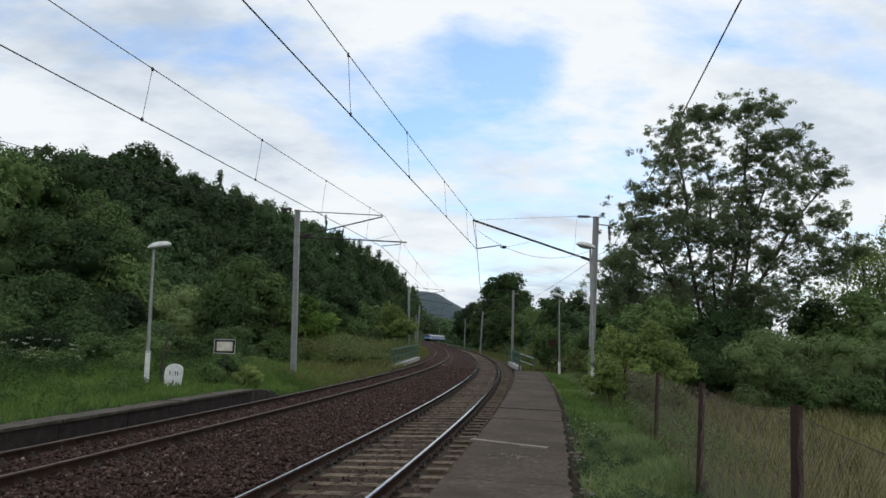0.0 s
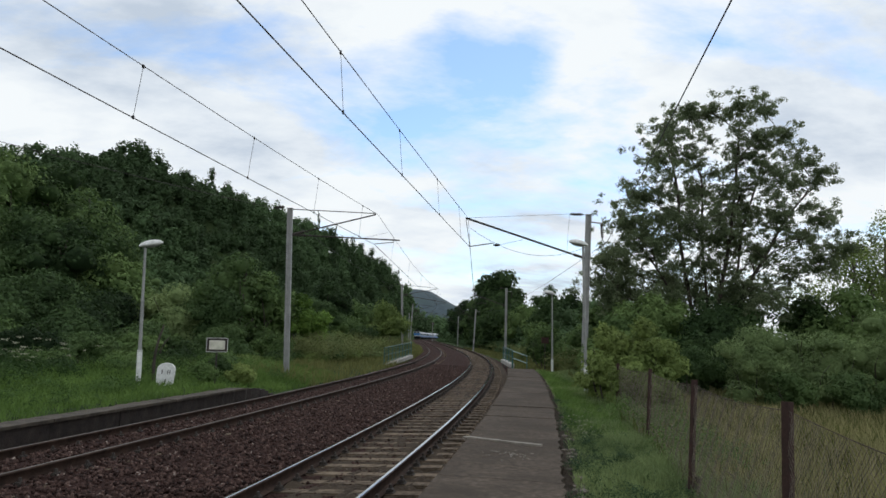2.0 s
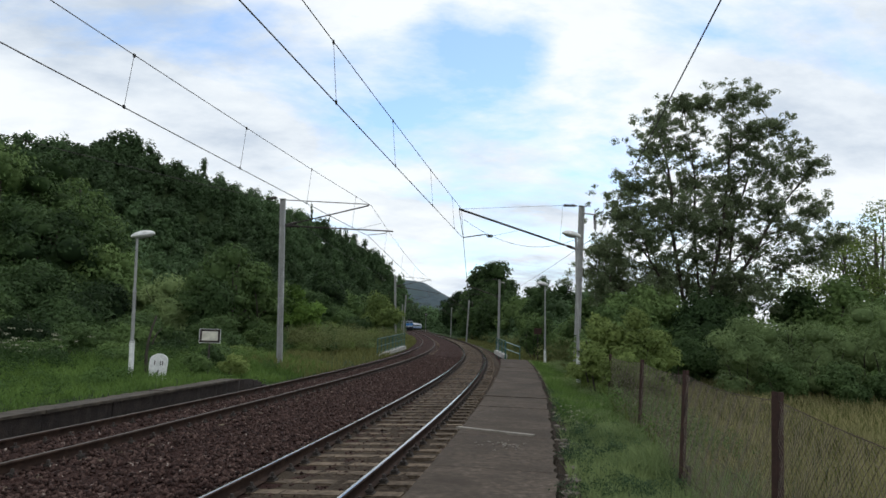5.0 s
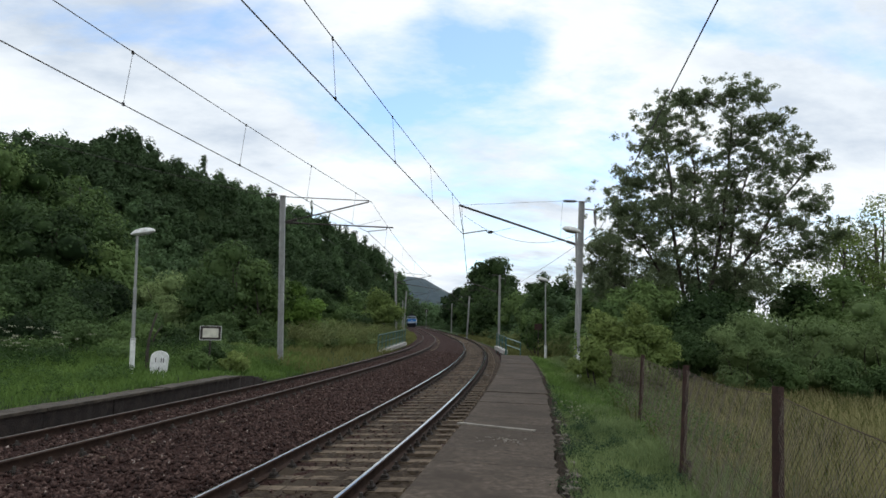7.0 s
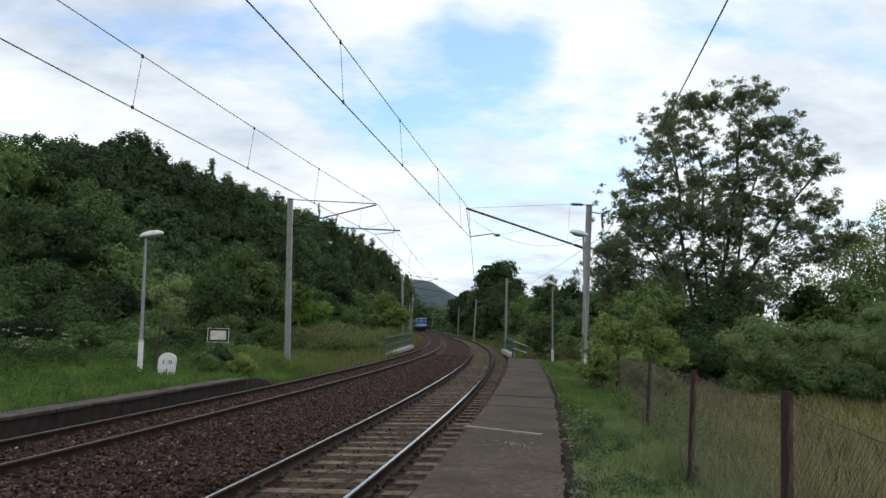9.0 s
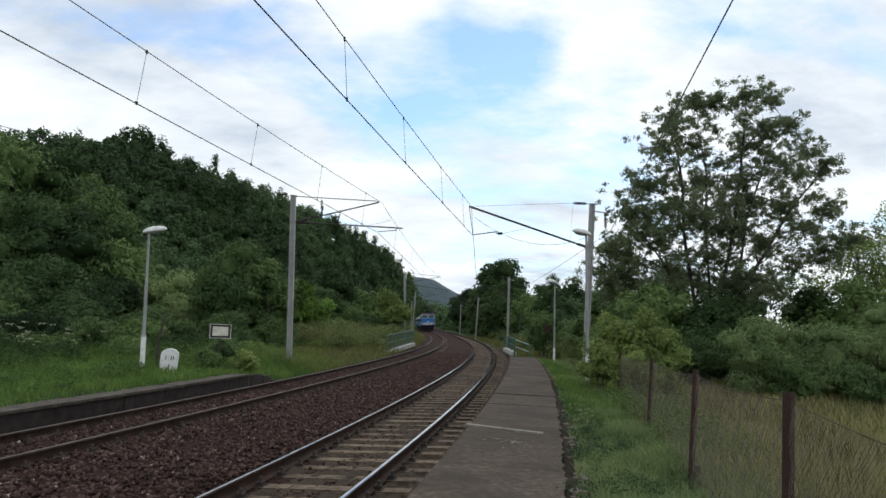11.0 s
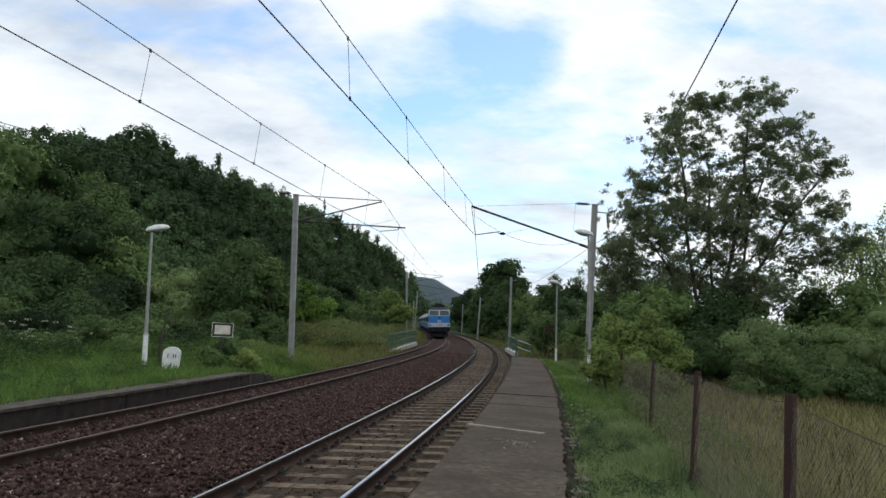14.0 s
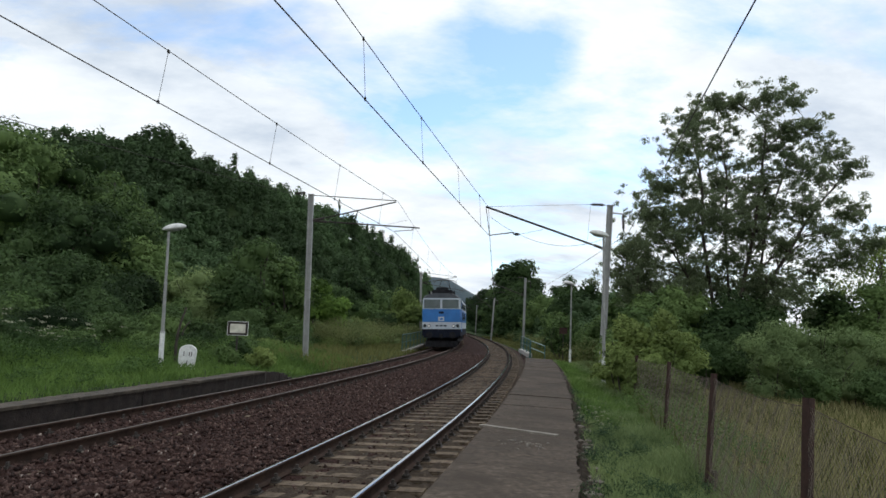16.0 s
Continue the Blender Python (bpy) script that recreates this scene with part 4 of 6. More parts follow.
def make_great_tree():
    """The tall loose tree behind the fence: several stems, with foliage in separate tufts."""
    rng = np.random.default_rng(21)
    x0, y0 = 17.2, 38.0
    gz = float(land(x0, y0))
    ob = empty("great_tree", pose(x0, y0, gz))
    tagged(ob, "tall spreading tree with dark stems and loose dark leaves", "tree", group="trees along the line")
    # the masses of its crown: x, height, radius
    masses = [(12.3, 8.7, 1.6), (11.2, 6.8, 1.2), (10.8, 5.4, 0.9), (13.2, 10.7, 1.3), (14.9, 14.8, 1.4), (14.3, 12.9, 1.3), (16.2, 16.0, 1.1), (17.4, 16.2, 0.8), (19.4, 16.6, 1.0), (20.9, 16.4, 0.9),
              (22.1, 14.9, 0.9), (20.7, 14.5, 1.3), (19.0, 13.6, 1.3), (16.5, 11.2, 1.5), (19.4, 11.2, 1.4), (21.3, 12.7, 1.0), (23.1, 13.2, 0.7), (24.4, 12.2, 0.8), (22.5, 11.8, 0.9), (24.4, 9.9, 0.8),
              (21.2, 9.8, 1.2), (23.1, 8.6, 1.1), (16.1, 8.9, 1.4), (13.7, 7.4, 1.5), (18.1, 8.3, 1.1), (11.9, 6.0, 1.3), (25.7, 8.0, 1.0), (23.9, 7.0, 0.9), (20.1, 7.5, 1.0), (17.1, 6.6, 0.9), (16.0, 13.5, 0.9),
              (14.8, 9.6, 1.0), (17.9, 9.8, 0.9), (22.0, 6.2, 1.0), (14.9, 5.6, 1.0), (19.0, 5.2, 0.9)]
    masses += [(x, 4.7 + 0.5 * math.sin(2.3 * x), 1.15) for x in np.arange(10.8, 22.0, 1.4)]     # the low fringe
    stems = [((15.6, 38.4, 8), (14.6, 38.2, 14.6)), ((18.4, 37.8, 8), (19.4, 38, 15.8)), ((20.3, 37.5, 7), (23.6, 37.2, 11.6)), ((14.6, 37.6, 5), (11.8, 37.4, 8.4)),
             ((17.2, 39, 9), (17.0, 39.4, 14.2)), ((19.6, 38.6, 9), (21.6, 38.8, 14.6))]
    bm = bmesh.new()
    nodes = []
    org = Vector((x0, y0, gz))
    for k, (m, e) in enumerate(stems):
        foot = Vector((x0 + (k - 2.5) * 0.16, y0 + 0.1 * (k % 2), gz - 0.3))
        r = 0.14 if k < 3 else 0.1
        p1 = limb(bm, foot - org, Vector(m) - org, r, r * 0.65, rng, 0.03, 6)
        p2 = limb(bm, Vector(m) - org, Vector(e) - org, r * 0.65, 0.03, rng, 0.05, 7)
        nodes += [(p + org, r * (1 - 0.07 * i)) for i, p in enumerate(p1[3:] + p2)]
    tufts, centres = [], []
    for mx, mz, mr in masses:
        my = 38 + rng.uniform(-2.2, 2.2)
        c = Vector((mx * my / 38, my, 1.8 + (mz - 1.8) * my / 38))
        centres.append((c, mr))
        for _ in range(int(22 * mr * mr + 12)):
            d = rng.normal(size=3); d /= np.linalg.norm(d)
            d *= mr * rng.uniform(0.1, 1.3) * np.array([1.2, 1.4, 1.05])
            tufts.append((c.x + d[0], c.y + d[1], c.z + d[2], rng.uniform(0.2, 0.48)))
    for _ in range(420):       # loose sprays between the masses
        d = rng.normal(size=3); d *= rng.uniform(0, 1) ** 0.5 / np.linalg.norm(d)
        tufts.append((17.6 + 7.2 * d[0] + 0.6, 38 + 3.2 * d[1], 8.6 + 4.6 * d[2], rng.uniform(0.14, 0.34)))
    centres.sort(key=lambda q: abs(q[0].x - 17.5) + abs(q[0].z - 9))
    for c, mr in centres:      # a bough to each mass
        best = min(nodes, key=lambda nd: (nd[0] - c).length + max(0, nd[0].z - c.z + 1.2) * 2.5)
        r0 = min(best[1] * 0.6, 0.09)
        pts = limb(bm, best[0] - org, c - org, r0, 0.03, rng, 0.05, 5)
        nodes += [(p + org, r0 * (0.9 - 0.12 * i)) for i, p in enumerate(pts)]
    for x, y, z, q in tufts[::2]:      # twigs to every second tuft
        p = Vector((x, y, z))
        best = min(nodes, key=lambda nd: (nd[0] - p).length + max(0, nd[0].z - z + 0.4) * 2.5)
        limb(bm, best[0] - org, p - org, min(best[1] * 0.5, 0.03), 0.008, rng, 0.06, 3)
    part("trunk", bm, "bark", ob)
    blobs = []
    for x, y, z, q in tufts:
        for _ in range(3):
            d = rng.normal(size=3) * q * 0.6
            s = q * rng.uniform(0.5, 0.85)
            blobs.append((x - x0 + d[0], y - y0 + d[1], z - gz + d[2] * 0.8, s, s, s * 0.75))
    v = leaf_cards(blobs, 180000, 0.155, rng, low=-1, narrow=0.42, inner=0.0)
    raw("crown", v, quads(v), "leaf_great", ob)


# leaf colours raised to include the veil of haze and backlight over the crown
M["leaf_great"] = leafmat("leaf_great", (0.1, 0.135, 0.07), (0.23, 0.275, 0.15), (0.14, 0.18, 0.1), 0.0, 0.55)
make_great_tree()


def make_woods(name, pts, heights, radii, per, size, material, label, seed, firs=0.0):
    """Many far trees as one mass of leaf sprays."""
    rng = np.random.default_rng(seed)
    vs, fs, count = [], [], 0
    variants, index = [], []
    for _ in range(8):
        bl = crown_blobs(rng, 1.0, 2.2, -0.3, 7)
        variants.append((leaf_cards(bl, per, 1.0, rng, inner=0.6), bl))
    for _ in range(2):   # two conical firs
        bl = [(rng.normal() * 0.06, rng.normal() * 0.06, z, 0.5 * (1.12 - z / 2.2), 0.5 * (1.12 - z / 2.2), 0.16) for z in np.linspace(0.1, 2.2, 15)]
        variants.append((leaf_cards(bl, per, 1.0, rng, inner=0.5), bl[::2]))
    # the sprays are kept at one size: place their middles, then rebuild each about its middle
    for (x, y, z), h, r in zip(pts, heights, radii):
        fir = firs > 0 and rng.random() < firs
        cards, bl = variants[8 + int(rng.integers(2)) if fir else int(rng.integers(8))]
        v = cards.reshape(-1, 4, 3)
        B = np.asarray(bl, float)
        patch = math.sin(x * 0.071 + z * 0.13) + math.sin(y * 0.047 + x * 0.023 + 1.0) + rng.normal(0, 0.75)   # stands of like tone; the dark ones also stand for shaded crown undersides
        tone = 0 if fir else int(np.searchsorted((-0.35, 0.55, 1.7), patch))
        index.append(np.full(len(v) + 24 * len(B), tone))
        h = h * 1.25 if fir else h
        c = v.mean(1, keepdims=True)
        a = rng.uniform(0, 6.28)
        R = np.array([(math.cos(a), -math.sin(a), 0), (math.sin(a), math.cos(a), 0), (0, 0, 1)])
        grow, at = np.array([r, r, h / 2.2]), np.array([x, y, z])
        spray = min(max(0.0052 * math.hypot(x, y), 0.3), size) * rng.uniform(0.85, 1.15)
        core = ((B[:, None, :3] + 0.45 * LUMP_V[None] * B[:, None, 3:6]).reshape(-1, 3) @ R.T) * grow + at
        leaves = ((v - c) @ R.T * spray + (c @ R.T) * grow + at).reshape(-1, 3)
        fs.append((LUMP_F[None] + 26 * np.arange(len(B))[:, None, None]).reshape(-1, 4) + count)
        fs.append(quads(leaves) + count + len(core))
        count += len(core) + len(leaves)
        vs += [core, leaves]
    v = np.concatenate(vs)
    ob = tagged(raw(name, v, np.concatenate(fs), material + "_dark", smooth=True), label, "woods", kind="stuff")
    for m in ("_mid", "_light", "_pale"):
        ob.data.materials.append(M[material + m])
    ob.data.polygons.foreach_set("material_index", np.concatenate(index).astype(np.int32))


def scatter_woods():
    rng = np.random.default_rng(31)
    X, Y = np.meshgrid(np.arange(-200, 0, 6.4), np.arange(40, 470, 6.4))
    X, Y = X.ravel() + rng.uniform(-2.8, 2.8, X.size), Y.ravel() + rng.uniform(-2.8, 2.8, X.size)
    hz = hill(X, Y)
    front = np.ones(X.size, bool)
    az = X / Y
    front &= (az > -0.85) & (hz > 2.0)
    # drop what lies well behind the crest
    crest = np.interp(az, [-0.9, -0.7, -0.48, -0.26, -0.16, -0.07, -0.035, 0], [150, 165, 238, 322, 365, 405, 428, 450])
    front &= Y < crest + 10
    X, Y, hz = X[front], Y[front], hz[front]
    Z = land(X, Y) - 0.5
    h = rng.uniform(7.5, 12.5, len(X)); r = rng.uniform(3.6, 5.4, len(X))
    h *= np.interp(Y, [230, 320], [1.0, 1.4])
    big = rng.random(len(X)) < 0.05
    h[big] *= 1.25
    # a stand of taller trees on the highest part of the crest
    for x, y, hh, rr in ((-115, 238, 14, 5), (-112, 238, 17, 5.5), (-111, 241, 17, 5), (-109, 239, 17, 5), (-106, 242, 16, 5), (-103, 243, 14, 5), (-110, 243, 17, 5), (-107, 245, 15, 5), (-38, 384, 17, 4), (-22, 408, 16, 3.4), (-62, 356, 16, 4)):
        X, Y, Z, h, r = np.append(X, x), np.append(Y, y), np.append(Z, float(land(x, y)) - 0.5), np.append(h, hh), np.append(r, rr)
    make_woods("hillside_woods", np.stack([X, Y, Z], -1), h, r, 520, 1.15, "leaf_woods", "dense dark green mixed woods covering the hillside", 32, 0.07)
    # low scrub between the line and the hill
    n = 330
    y = rng.uniform(50, 330, n); u = rng.uniform(11, 50, n)
    p = trk(y, u, 0); p[:, 2] = land(p[:, 0], p[:, 1]) - 0.3
    ok = (hill(p[:, 0], p[:, 1]) < 8)
    h = np.interp(u, [11, 16, 30, 50], [1.5, 3.0, 5.5, 8]) * rng.uniform(0.7, 1.3, n)
    make_woods("trackside_scrub", p[ok], h[ok], h[ok] * rng.uniform(0.45, 0.65, ok.sum()), 260, 0.5, "leaf_scrub", "mixed light green scrub between the line and the hill", 33)
    n = 170
    y = rng.uniform(52, 330, n); u = -rng.uniform(5.2, 9.5, n)
    p = trk(y, u, 0); p[:, 2] = land(p[:, 0], p[:, 1]) - 0.3
    h = np.interp(-u, [5.2, 9.5], [1.3, 3.6]) * rng.uniform(0.8, 1.3, n)
    make_woods("woodside_scrub", p, h, h * rng.uniform(0.5, 0.7, n), 240, 0.42, "leaf_woods", "low green scrub at the foot of the woods", 38)
    # woods past the right-hand platform
    n = 420
    y = rng.uniform(52, 420, n); u = -rng.uniform(6.5, 60, n)
    p = trk(y, u, 0); p[:, 2] = land(p[:, 0], p[:, 1]) - 0.3
    h = np.interp(-u, [6.5, 10, 20, 60], [3.0, 5.5, 8, 9]) * rng.uniform(0.8, 1.25, n) * np.interp(y, [52, 90, 200], [0.75, 1.2, 1.5])
    ok = (p[:, 0] / y) < 0.36
    make_woods("valley_woods", p[ok], h[ok], h[ok] * rng.uniform(0.4, 0.55, ok.sum()), 360, 0.85, "leaf_woods", "dark green woods along the far side of the line", 34)


def far_woods():
    """Trees that close the valley where the line bends away."""
    rng = np.random.default_rng(36)
    n = 260
    y = rng.uniform(430, 640, n)
    p = trk(y, rng.uniform(12, 90, n), 0)
    p[:, 2] = land(p[:, 0], p[:, 1]) - 0.3
    h = rng.uniform(13, 24, n)
    make_woods("far_valley_woods", p, h, h * rng.uniform(0.32, 0.42, n), 200, 1.1, "leaf_woods", "green woods closing the valley behind the line", 37)


def woodmats(name, base):
    # tree tones, spread wider to put the shade between crowns into the colour
    for k, f in (("_dark", 0.72), ("_mid", 0.95), ("_light", 1.15), ("_pale", 1.38)):
        a, c = tuple(0.7 * f * x for x in base), tuple(1.32 * f * x for x in base)
        M[name + k] = mat(name + k, [(0.3, a), (0.7, c)], scale=0.3, rough=0.85, bump=0, island=0.08, big=0.05, big_colour=tuple(f * x for x in base), leafy=0.2)


woodmats("leaf_woods", (0.07, 0.115, 0.05))
woodmats("leaf_scrub", (0.095, 0.145, 0.052))
scatter_woods()
far_woods()


def blades(name, xy, height, width, material, label, seed, lean=0.35, sink=0.02):
    """Upright grass: one narrow bent blade each."""
    rng = np.random.default_rng(seed)
    n = len(xy)
    z = land(xy[:, 0], xy[:, 1]) - sink
    a = rng.uniform(0, 6.28, n)
    side = np.stack([np.cos(a), np.sin(a), 0 * a], -1)
    h = height * rng.uniform(0.5, 1.25, n)
    wd = (width * rng.uniform(0.6, 1.3, n))[:, None]
    t = rng.normal(size=(n, 2)) * lean * h[:, None]
    p = np.concatenate([xy, z[:, None]], 1)
    midp = p + np.stack([t[:, 0] * 0.35, t[:, 1] * 0.35, h * 0.6], -1)
    tip = p + np.stack([t[:, 0], t[:, 1], h], -1)
    v = np.stack([p - side * wd, p + side * wd, midp + side * wd * 0.8, tip, midp - side * wd * 0.8], 1)
    i = np.arange(n)[:, None] * 5
    f = np.concatenate([i + np.array([0, 1, 2]), i + np.array([0, 2, 4]), i + np.array([4, 2, 3])])
    tagged(raw(name, v.reshape(-1, 3), f, material), label, "grass", kind="stuff")


def make_grass():
    rng = np.random.default_rng(41)

    def band(n, y0, y1, u0, u1, power=1.5):
        y = y0 + (y1 - y0) * rng.random(n) ** power
        u = rng.uniform(u0, u1, n)
        k = np.sin(y * 1.9 + u * 2.3) * np.sin(y * 0.8 - u * 1.1) + rng.normal(0, 0.6, n)
        keep = k > -0.75
        return trk(y[keep], u[keep], 0)[:, :2], y[keep], u[keep]
    xy, y, u = band(100000, -2.0, 40, -4.6, -2.42)
    hh = np.interp(u, [-4.4, -3.2, -2.4], [0.34, 0.19, 0.1]) * (1 + 0.5 * np.sin(y * 1.7) * np.sin(u * 3 + y))
    blades("verge_grass", xy, hh, np.interp(y, [3, 12, 40], [0.0045, 0.008, 0.02]), "grass", "rough green grass and weeds beside the platform", 42, 0.38)
    xy, y, u = band(15000, 13, 34, -3.7, -2.5, 1.0)
    blades("bright_verge_grass", xy, 0.24, np.interp(y, [13, 34], [0.009, 0.018]), "grass_bright", "fresh bright green grass beside the far slabs", 48, 0.45)
    xy, y, u = band(82000, 0.0, 34, -24, -4.0)
    blades("meadow_grass", xy, np.interp(u, [-9, -4.6, -4.0], [0.85, 0.7, 0.4]) * np.interp(y, [9, 16], [1.0, 0.6]), np.interp(y, [4, 15, 34], [0.0042, 0.009, 0.018]), "straw", "tall straw-coloured seeding meadow grass behind the fence", 43, 0.25)
    xy, y, u = band(33000, 0.0, 34, -24, -3.9)
    blades("meadow_undergrowth", xy, 0.5, np.interp(y, [4, 15, 34], [0.008, 0.014, 0.024]), "grass_olive", "green undergrowth among the meadow grass", 44, 0.4)
    xy, y, u = band(50000, 0, 32, 7.26, 14, 1.2)
    hh = np.interp(u, [7.0, 7.5, 10, 14], [0.16, 0.24, 0.38, 0.65]) * np.interp(y, [20, 26], [1, 1.2])
    blades("bank_grass", xy, hh * 0.8, np.interp(y, [7, 20, 48], [0.01, 0.016, 0.03]), "grass_bright", "lush green grass on the low platform bank", 45, 0.45)
    xy, y, u = band(22000, 26, 130, 6.9, 14, 1.2)
    blades("far_bank_grass", xy, 0.45, np.interp(y, [26, 130], [0.018, 0.07]), "grass_olive", "olive green rough grass beside the far track", 46, 0.4)
    xy, y, u = band(12000, 38, 130, -7.5, -2.0, 1.2)
    blades("far_verge_grass", xy, 0.3, np.interp(y, [36, 130], [0.03, 0.08]), "grass_olive", "olive green rough grass beyond the platform end", 47, 0.4)


def make_weeds():
    """Low leafy weeds: clumps on the bank, along the fence and at the platform's edge."""
    def clumps(name, n, y0, y1, u0, u1, h0, h1, per, size, material, label, seed):
        r2 = np.random.default_rng(seed)
        y, u = y0 + (y1 - y0) * r2.random(n) ** 1.3, r2.uniform(u0, u1, n)
        p = trk(y, u, 0)
        p[:, 2] = land(p[:, 0], p[:, 1])
        q = r2.uniform(h0, h1, n)
        bl = [(a, b, c + k * 0.45, k * r2.uniform(0.5, 0.9), k * r2.uniform(0.5, 0.9), k * 0.6) for (a, b, c), k in zip(p, q)]
        v = leaf_cards(bl, per * n, size, r2, inner=0.3, narrow=0.34)
        tagged(raw(name, v, quads(v), material), label, "weeds", kind="stuff")
    clumps("bank_weeds", 170, 12, 40, 11.0, 16.0, 0.35, 0.9, 170, 0.085, "weed", "leafy green weeds and nettles on the low bank", 52)
    clumps("fence_weeds", 75, 10.5, 26, -5.0, -3.8, 0.3, 0.85, 200, 0.06, "weed", "leafy green weeds growing along the wire fence", 53)
    clumps("verge_weeds", 330, 3.0, 18, -3.9, -2.35, 0.08, 0.24, 80, 0.03, "weed_blue", "small leafy weeds beside the platform slabs", 54)
    for name, c, n, sx, sy, sz, label, s2 in (("cream_blossom", (-13.4, 21.5, 0.98), 40, 2.2, 0.9, 0.45, "cream-white blossom heads on a bush", 56), ("white_blossom", (2.95, 12.2, 0.28), 40, 0.35, 1.0, 0.14, "small white umbel flowers in the verge", 57)):
        r2 = np.random.default_rng(s2)
        p = np.array(c) + r2.normal(size=(n, 3)) * np.array([sx, sy, sz]) * 0.6
        bl = [(*q, 0.17, 0.17, 0.05) if sx > 1 else (*q, 0.03, 0.03, 0.012) for q in p]
        v = leaf_cards(bl, n * 14, 0.06 if sx > 1 else 0.018, r2, inner=0.2)
        tagged(raw(name, v, quads(v), "blossom"), label, "flowers", kind="stuff")
    clumps("trackside_weeds", 320, 37, 88, 8.6, 14, 0.5, 1.9, 190, 0.11, "weed_olive", "tall olive green weeds and young shoots beside the far track", 58)
    clumps("woodside_weeds", 150, 42, 130, -8.0, -4.4, 0.5, 1.9, 130, 0.2, "weed_olive", "rough weeds and brambles at the foot of the woods", 59)
    clumps("mid_bank_weeds", 90, 21, 38, 9.6, 13.0, 0.25, 0.75, 130, 0.075, "weed", "tall mixed weeds at the foot of the bushes", 60)
    clumps("low_bank_weeds", 60, 12, 26, 7.8, 10.5, 0.2, 0.55, 110, 0.07, "weed", "leafy low weeds among the bank grass", 55)


M["blossom"] = leafmat("blossom", (0.22, 0.23, 0.15), (0.45, 0.45, 0.33), (0.3, 0.31, 0.22), 0.0)
M["weed"] = leafmat("weed", (0.035, 0.08, 0.022), (0.14, 0.22, 0.06), (0.075, 0.13, 0.035))
M["weed_olive"] = leafmat("weed_olive", (0.06, 0.08, 0.028), (0.18, 0.2, 0.075), (0.1, 0.125, 0.045))
M["weed_blue"] = leafmat("weed_blue", (0.05, 0.1, 0.045), (0.12, 0.2, 0.1), (0.08, 0.13, 0.06))
make_weeds()
M["grass_olive"] = leafmat("grass_olive", (0.075, 0.085, 0.025), (0.19, 0.195, 0.07), (0.12, 0.125, 0.045))
make_grass()


# ---- things beside the line ----
def ground_at(x, y):
    return float(land(x, y))


def street_lamp(x, y, top, turn, label, lean=0.0):
    gz = ground_at(x, y)
    h = top - gz
    ob = empty("platform_lamp", pose(x, y, gz, 0, lean, turn))
    tagged(ob, label, "street lamp", group="platform lamps")
    bm = bmesh.new(); tube(bm, (0, 0, -0.3), (0, 0, 1.1), 0.075, 0.075, 12); part("base_tube", bm, "white_paint", ob)
    bm = bmesh.new(); tube(bm, (0, 0, 1.1), (0, 0, 2.6), 0.055, 0.05, 12); tube(bm, (0, 0, 1.06), (0, 0, 1.14), 0.08, 0.06, 12); part("lower_pole", bm, "galv", ob)
    bm = bmesh.new(); tube(bm, (0, 0, 2.6), (0, 0, h - 0.12), 0.042, 0.038, 12); tube(bm, (0, 0, 2.57), (0, 0, 2.64), 0.06, 0.045, 12); part("upper_pole", bm, "galv", ob)
    bm = bmesh.new()
    bmesh.ops.create_uvsphere(bm, u_segments=20, v_segments=10, radius=1.0)
    for v in bm.verts:
        v.co = Vector((v.co.x * 0.36 + 0.16, v.co.y * 0.15, (v.co.z * 0.15 if v.co.z > 0 else v.co.z * 0.05) + h - 0.06 + (v.co.x + 0.2) * 0.06))
    part("lamp_hood", bm, "white_paint", ob)
    bm = bmesh.new()
    bmesh.ops.create_uvsphere(bm, u_segments=16, v_segments=8, radius=1.0)
    for v in bm.verts:
        v.co = Vector((v.co.x * 0.24 + 0.2, v.co.y * 0.11, v.co.z * 0.06 + h - 0.085 + (v.co.x + 0.2) * 0.04))
    part("lamp_glass", bm, "glass", ob)


def glass_mat():
    m = bpy.data.materials.new("glass"); m.use_nodes = True
    b = m.node_tree.nodes["Principled BSDF"]
    b.inputs["Base Color"].default_value = (0.6, 0.62, 0.62, 1)
    b.inputs["Roughness"].default_value = 0.12
    b.inputs["Transmission Weight"].default_value = 0.6
    return m


M["glass"] = glass_mat()
street_lamp(-8.44, 20.0, 4.45, 8, "white-painted slim lamp post with a hooded lantern on the low platform", -2.0)
street_lamp(5.63, 22.0, 5.22, 190, "white-painted slim lamp post with a hooded lantern beside the platform", 1.3)
street_lamp(7.72, 38.0, 4.66, 190, "slim lamp post with a hooded lantern beyond the platform end", 0.4)


